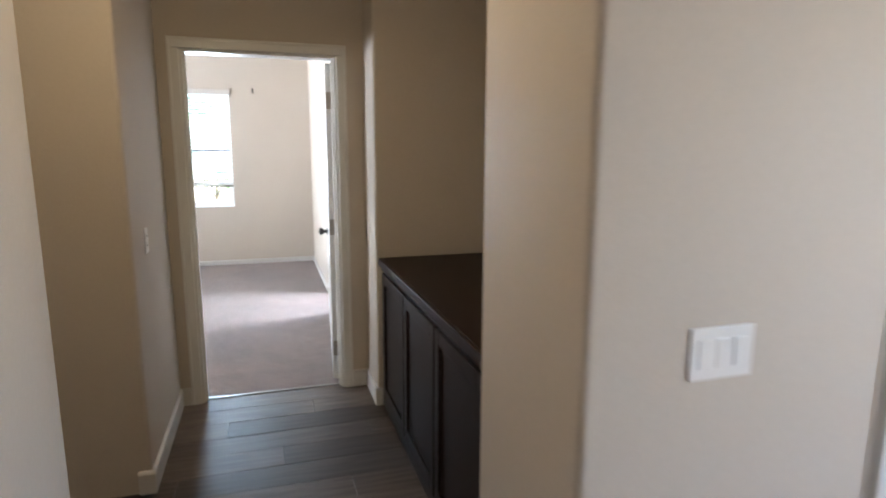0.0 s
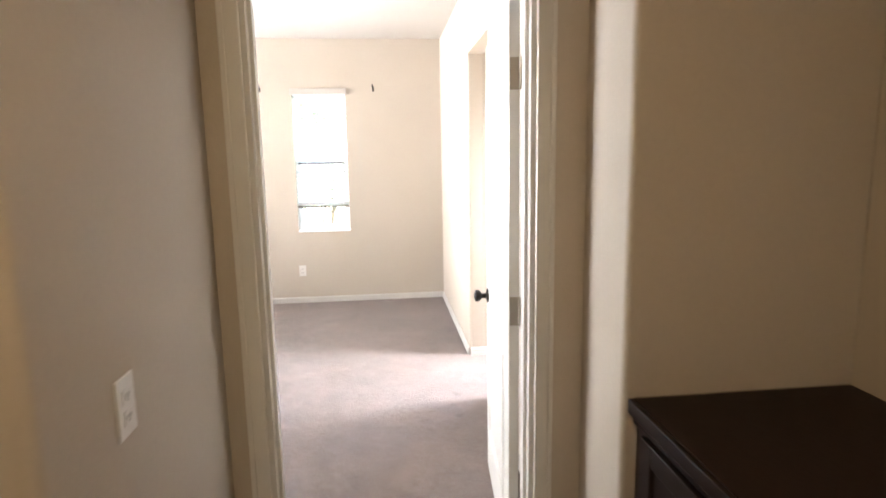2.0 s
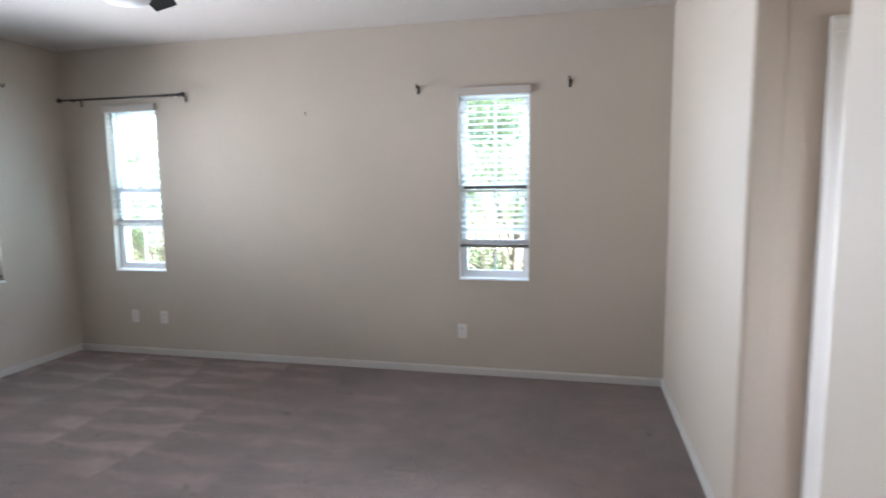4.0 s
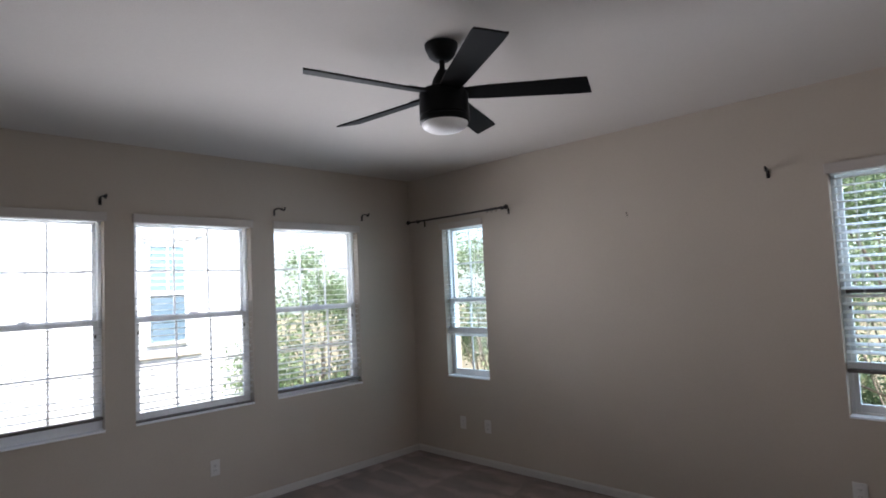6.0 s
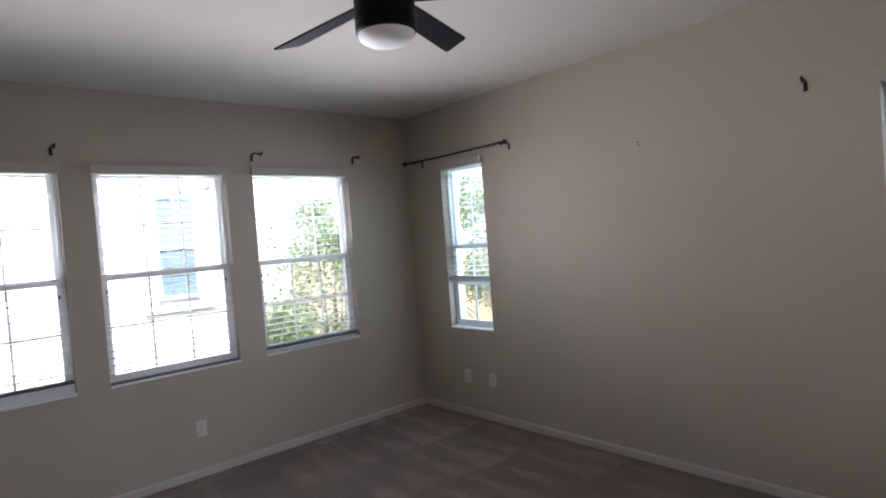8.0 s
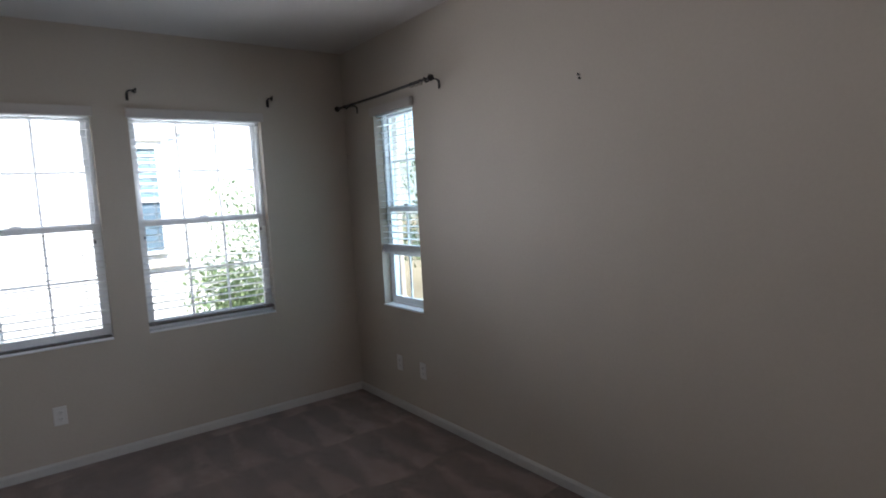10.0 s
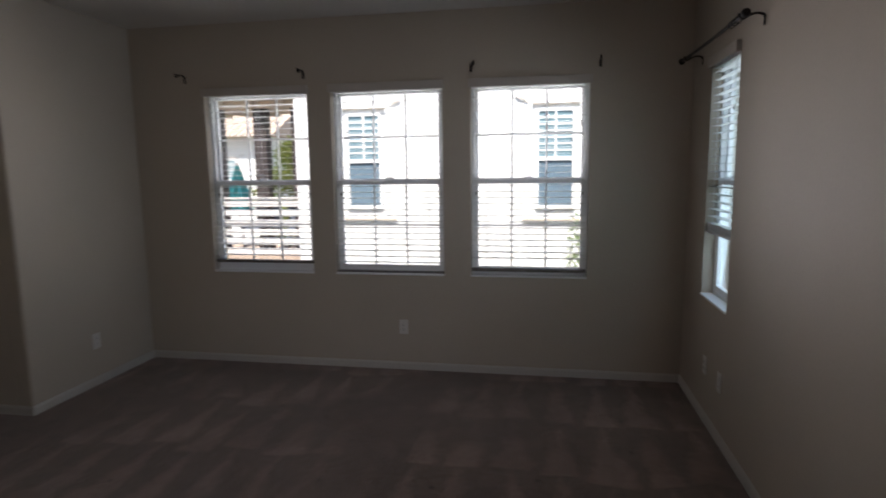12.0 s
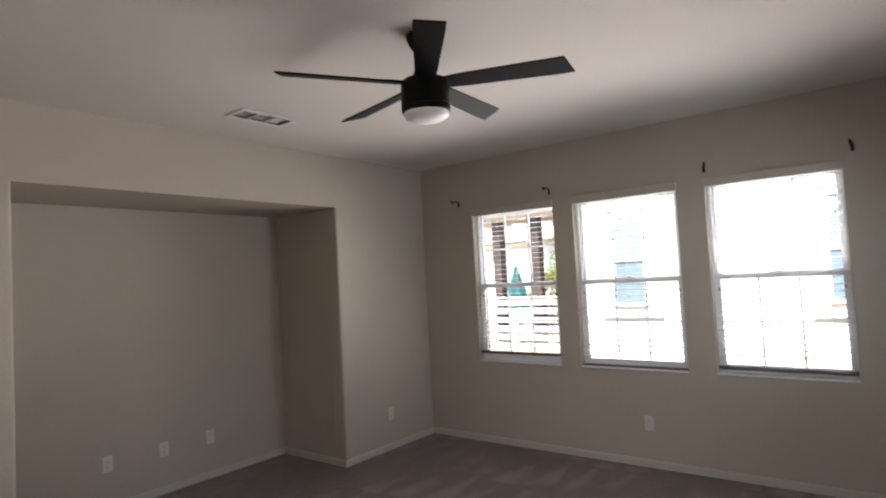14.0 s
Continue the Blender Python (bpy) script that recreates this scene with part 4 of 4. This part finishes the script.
house = empty("neighbour_house", "white stucco two-storey house with clay tile roof", "house")
part("wall", boxes((-10.5, -4.45, -4.95, 0.9, -3.0, 3.5)), STUCCO, house)
for y0, y1 in ((-4.04, -3.55), (-1.09, -0.60)):
    house_window(house, -4.45, y0, y1, 1.04, 2.43)
for y0, y1 in ((-4.2, -3.3), (-1.3, -0.4)):
    house_window(house, -4.45, y0, y1, -2.0, -0.8)
roof = part("roof", prism([(-11.4, -5.3), (-4.22, -5.3), (-4.22, 1.3), (-11.4, 1.3)], 3.5, 3.58), SILLTAN, house)
bm = bmesh.new()
a = [bm.verts.new(v) for v in ((-4.22, -5.3, 3.58), (-4.22, 1.3, 3.58), (-8.0, 1.3, 4.95), (-8.0, -5.3, 4.95), (-11.4, -5.3, 3.58), (-11.4, 1.3, 3.58))]
bm.faces.new((a[0], a[1], a[2], a[3])), bm.faces.new((a[3], a[2], a[5], a[4])), bm.faces.new((a[0], a[3], a[4])), bm.faces.new((a[1], a[5], a[2])), bm.faces.new((a[0], a[4], a[5], a[1]))
part("roof_slope", bm, TILE, house)
roof_tiles(roof, -4.27, -8.0, -5.3, 1.3, 3.60, 4.95, 280)

far = empty("far_house", "pale stucco house with clay tile roof", "house")
part("wall", boxes((-21, -15.4, -19.5, -10.9, -3, 2.85)), STUCCO, far)
bm = bmesh.new()
a = [bm.verts.new(v) for v in ((-14.9, -20, 2.85), (-14.9, -10.5, 2.85), (-18.2, -10.5, 4.4), (-18.2, -20, 4.4), (-21.5, -20, 2.85), (-21.5, -10.5, 2.85))]
bm.faces.new((a[0], a[1], a[2], a[3])), bm.faces.new((a[3], a[2], a[5], a[4])), bm.faces.new((a[0], a[3], a[4])), bm.faces.new((a[1], a[5], a[2])), bm.faces.new((a[0], a[4], a[5], a[1]))
fr = part("roof", bm, TILE, far)
roof_tiles(fr, -14.9, -18.2, -20, -10.5, 2.87, 4.4, 200)
house_window(far, -15.4, -13.2, -12.2, 0.6, 2.0)

# covered balcony at the side of the neighbour house
balcony = empty("covered_balcony", "brown timber covered balcony with off-white horizontal boards", "balcony")
for y0, y1 in ((-7.37, -7.17), (-6.48, -6.23), (-5.72, -5.52)):
    part("post", boxes((-6.22, -6.0, y0, y1, -3.0, 2.78), bevel=0.01), TIMBER, balcony)
part("beam", boxes((-6.26, -5.96, -9.2, -5.1, 2.78, 2.92), bevel=0.01), PALEWOOD, balcony)
part("soffit", boxes((-8.6, -5.7, -9.3, -5.1, 2.925, 2.98)), PALEWOOD, balcony)
for k in range(7):
    y = -9.0 + k * 0.62
    part("rafter", boxes((-8.5, -5.75, y, y + 0.07, 2.84, 2.924)), PALEWOOD, balcony)
for k in range(6):
    z = 0.98 - k * 0.185
    part("board", boxes((-5.985, -5.955, -9.2, -5.1, z - 0.06, z + 0.06), bevel=0.004), BOARD, balcony)
part("handrail", boxes((-6.05, -5.93, -9.2, -5.1, 1.06, 1.10), bevel=0.006), BOARD, balcony)
part("deck", boxes((-8.6, -5.9, -9.2, -5.1, -0.14, 0.0)), DECK, balcony)
for k, (x, y, turn) in enumerate(((-7.0, -6.0, 20), (-7.1, -7.0, -15))):
    seat = empty("patio_chair", "grey cushioned patio chair on the balcony", "chair", "patio chairs", at=pose(x, y, 0.0, 0, 0, turn))
    part("seat", boxes((-0.3, 0.3, -0.3, 0.3, 0.30, 0.44), bevel=0.03), GREYCUSH, seat)
    part("backrest", boxes((-0.3, -0.18, -0.3, 0.3, 0.45, 0.95), bevel=0.04), GREYCUSH, seat)
    for u in (-0.27, 0.24):
        for v in (-0.27, 0.24):
            part("leg", boxes((u, u + 0.03, v, v + 0.03, 0.0, 0.30)), BLACK, seat)
umb = empty("patio_umbrella", "closed teal patio umbrella", "umbrella", at=pose(-7.9, -7.93, 0.0))
part("pole", tube(bmesh.new(), [(0, 0, 0.06), (0, 0, 1.80)], 0.02, 10), BOARD, umb, smooth=True)
part("base", lathe(bmesh.new(), [(0, 0), (0.22, 0), (0.22, 0.04), (0.05, 0.07), (0, 0.07)], 24), BLACK, umb, smooth=True)
bm = bmesh.new()
seg = 32
prev = None
for r, z in ((0.03, 1.74), (0.13, 1.42), (0.21, 1.1), (0.27, 0.72)):
    ring = [bm.verts.new(((r * (1 + 0.22 * math.cos(8 * t))) * math.cos(t), (r * (1 + 0.22 * math.cos(8 * t))) * math.sin(t), z)) for t in (2 * math.pi * k / seg for k in range(seg))]
    if prev:
        for k in range(seg):
            bm.faces.new((prev[k], prev[(k + 1) % seg], ring[(k + 1) % seg], ring[k]))
    prev = ring
part("canopy", bm, CANVAS, umb, smooth=True)


def tree(x, y, height, crown_z, rx, rz, leaves, leaf, material, label, seed):
    rnd = random.Random(seed)
    e = empty("tree", label, "tree", "trees outside the windows", at=pose(x, y, -3.0))
    bm = bmesh.new()
    tube(bm, [(0, 0, -0.1), (0.05, 0.03, height * 0.3), (0.0, 0.1, height * 0.6), (0.08, 0.05, height * 0.85)], [0.11, 0.075, 0.045, 0.015], 10)
    centres = []
    for k in range(34):
        az, lift = rnd.uniform(0, 6.28), rnd.uniform(-0.9, 0.95)
        rr = math.sqrt(1 - lift * lift) * rnd.uniform(0.55, 1.0)
        c = Vector((rx * rr * math.cos(az), rx * rr * math.sin(az), crown_z + 3.0 + rz * lift * rnd.uniform(0.7, 1)))
        centres.append((c, rnd.uniform(0.3, 0.62)))
        s = Vector((0, 0.05, height * rnd.uniform(0.3, 0.7)))
        mid = s.lerp(c, 0.5) + Vector((rnd.uniform(-0.15, 0.15), rnd.uniform(-0.15, 0.15), 0.15))
        tube(bm, [s, mid, c], [0.016, 0.010, 0.004], 6)
    part("trunk", bm, BARK, e, "rough brown trunk with limbs", True)
    verts, faces = [], []
    for k in range(leaves):
        c, rad = centres[rnd.randrange(len(centres))]
        d = Vector((rnd.gauss(0, 1), rnd.gauss(0, 1), rnd.gauss(0, 0.8)))
        p = c + d.normalized() * rad * rnd.random() ** 0.45
        a = Vector((rnd.gauss(0, 1), rnd.gauss(0, 1), rnd.gauss(0, 1))).normalized()
        b = a.cross(Vector((rnd.gauss(0, 1), rnd.gauss(0, 1), rnd.gauss(0, 1)))).normalized()
        l = leaf * rnd.uniform(0.7, 1.4)
        i = len(verts)
        verts += [p, p + a * l * 0.5 + b * l * 0.28, p + a * l, p + a * l * 0.5 - b * l * 0.28]
        faces.append((i, i + 1, i + 2, i + 3))
    me = bpy.data.meshes.new("crown")
    me.from_pydata([tuple(v) for v in verts], [], faces)
    me.materials.append(material)
    cr = new("crown", me)
    cr.parent = e
    return e


tree(-2.95, 0.72, 4.6, 0.38, 1.12, 2.0, 21000, 0.055, LEAF3, "leafy green tree beside the neighbour house", 1)
tree(-2.0, 3.5, 5.0, 0.55, 1.9, 2.5, 26000, 0.055, LEAF3, "leafy green tree north of the room", 2)
tree(3.7, 3.7, 5.2, 0.8, 1.8, 2.6, 62000, 0.055, LEAF3, "bright green tree north of the room", 3)
tree(6.2, 4.8, 5.0, 0.9, 1.8, 2.1, 14000, 0.06, LEAF3, "leafy green tree north of the room", 4)
tree(-13.0, -8.3, 5.0, 0.9, 1.9, 1.8, 9000, 0.11, LEAF2, "yellow-green tree beyond the balcony", 5)

# ---------------- hall planks ----------------
floor_hall = empty("floor_hall", "grey-brown wood-look plank floor", "floor", kind="structure")
PW, PL = 0.178, 1.22
plank_mesh = {}
row = 0
y = YS - 0.078
while y - PW > -9.9:
    off = (row * 0.47) % PL
    west = HL if y > HY + 0.05 or y < -6.36 else 2.9
    x = west - off
    xmax = 8.2 if y < -7.0 else (6.1 if y < -4.75 else 5.3)
    while x < xmax:
        x0, x1 = max(x, west), min(x + PL, 8.2)
        if x1 - x0 > 0.05:
            key = round(x1 - x0, 3)
            if key not in plank_mesh:
                plank_mesh[key] = obj("plank", box(bmesh.new(), 0.0008, key - 0.0008, -PW + 0.0008, -0.0008, -0.012, 0.0, 0.0012), PLANK, floor_hall)
                ob = plank_mesh[key]
            else:
                ob = new("plank", plank_mesh[key].data)
                ob.parent = floor_hall
            ob.matrix_basis = pose(x0, y, random.uniform(-0.0004, 0.0004))
        x += PL
    y -= PW
    row += 1
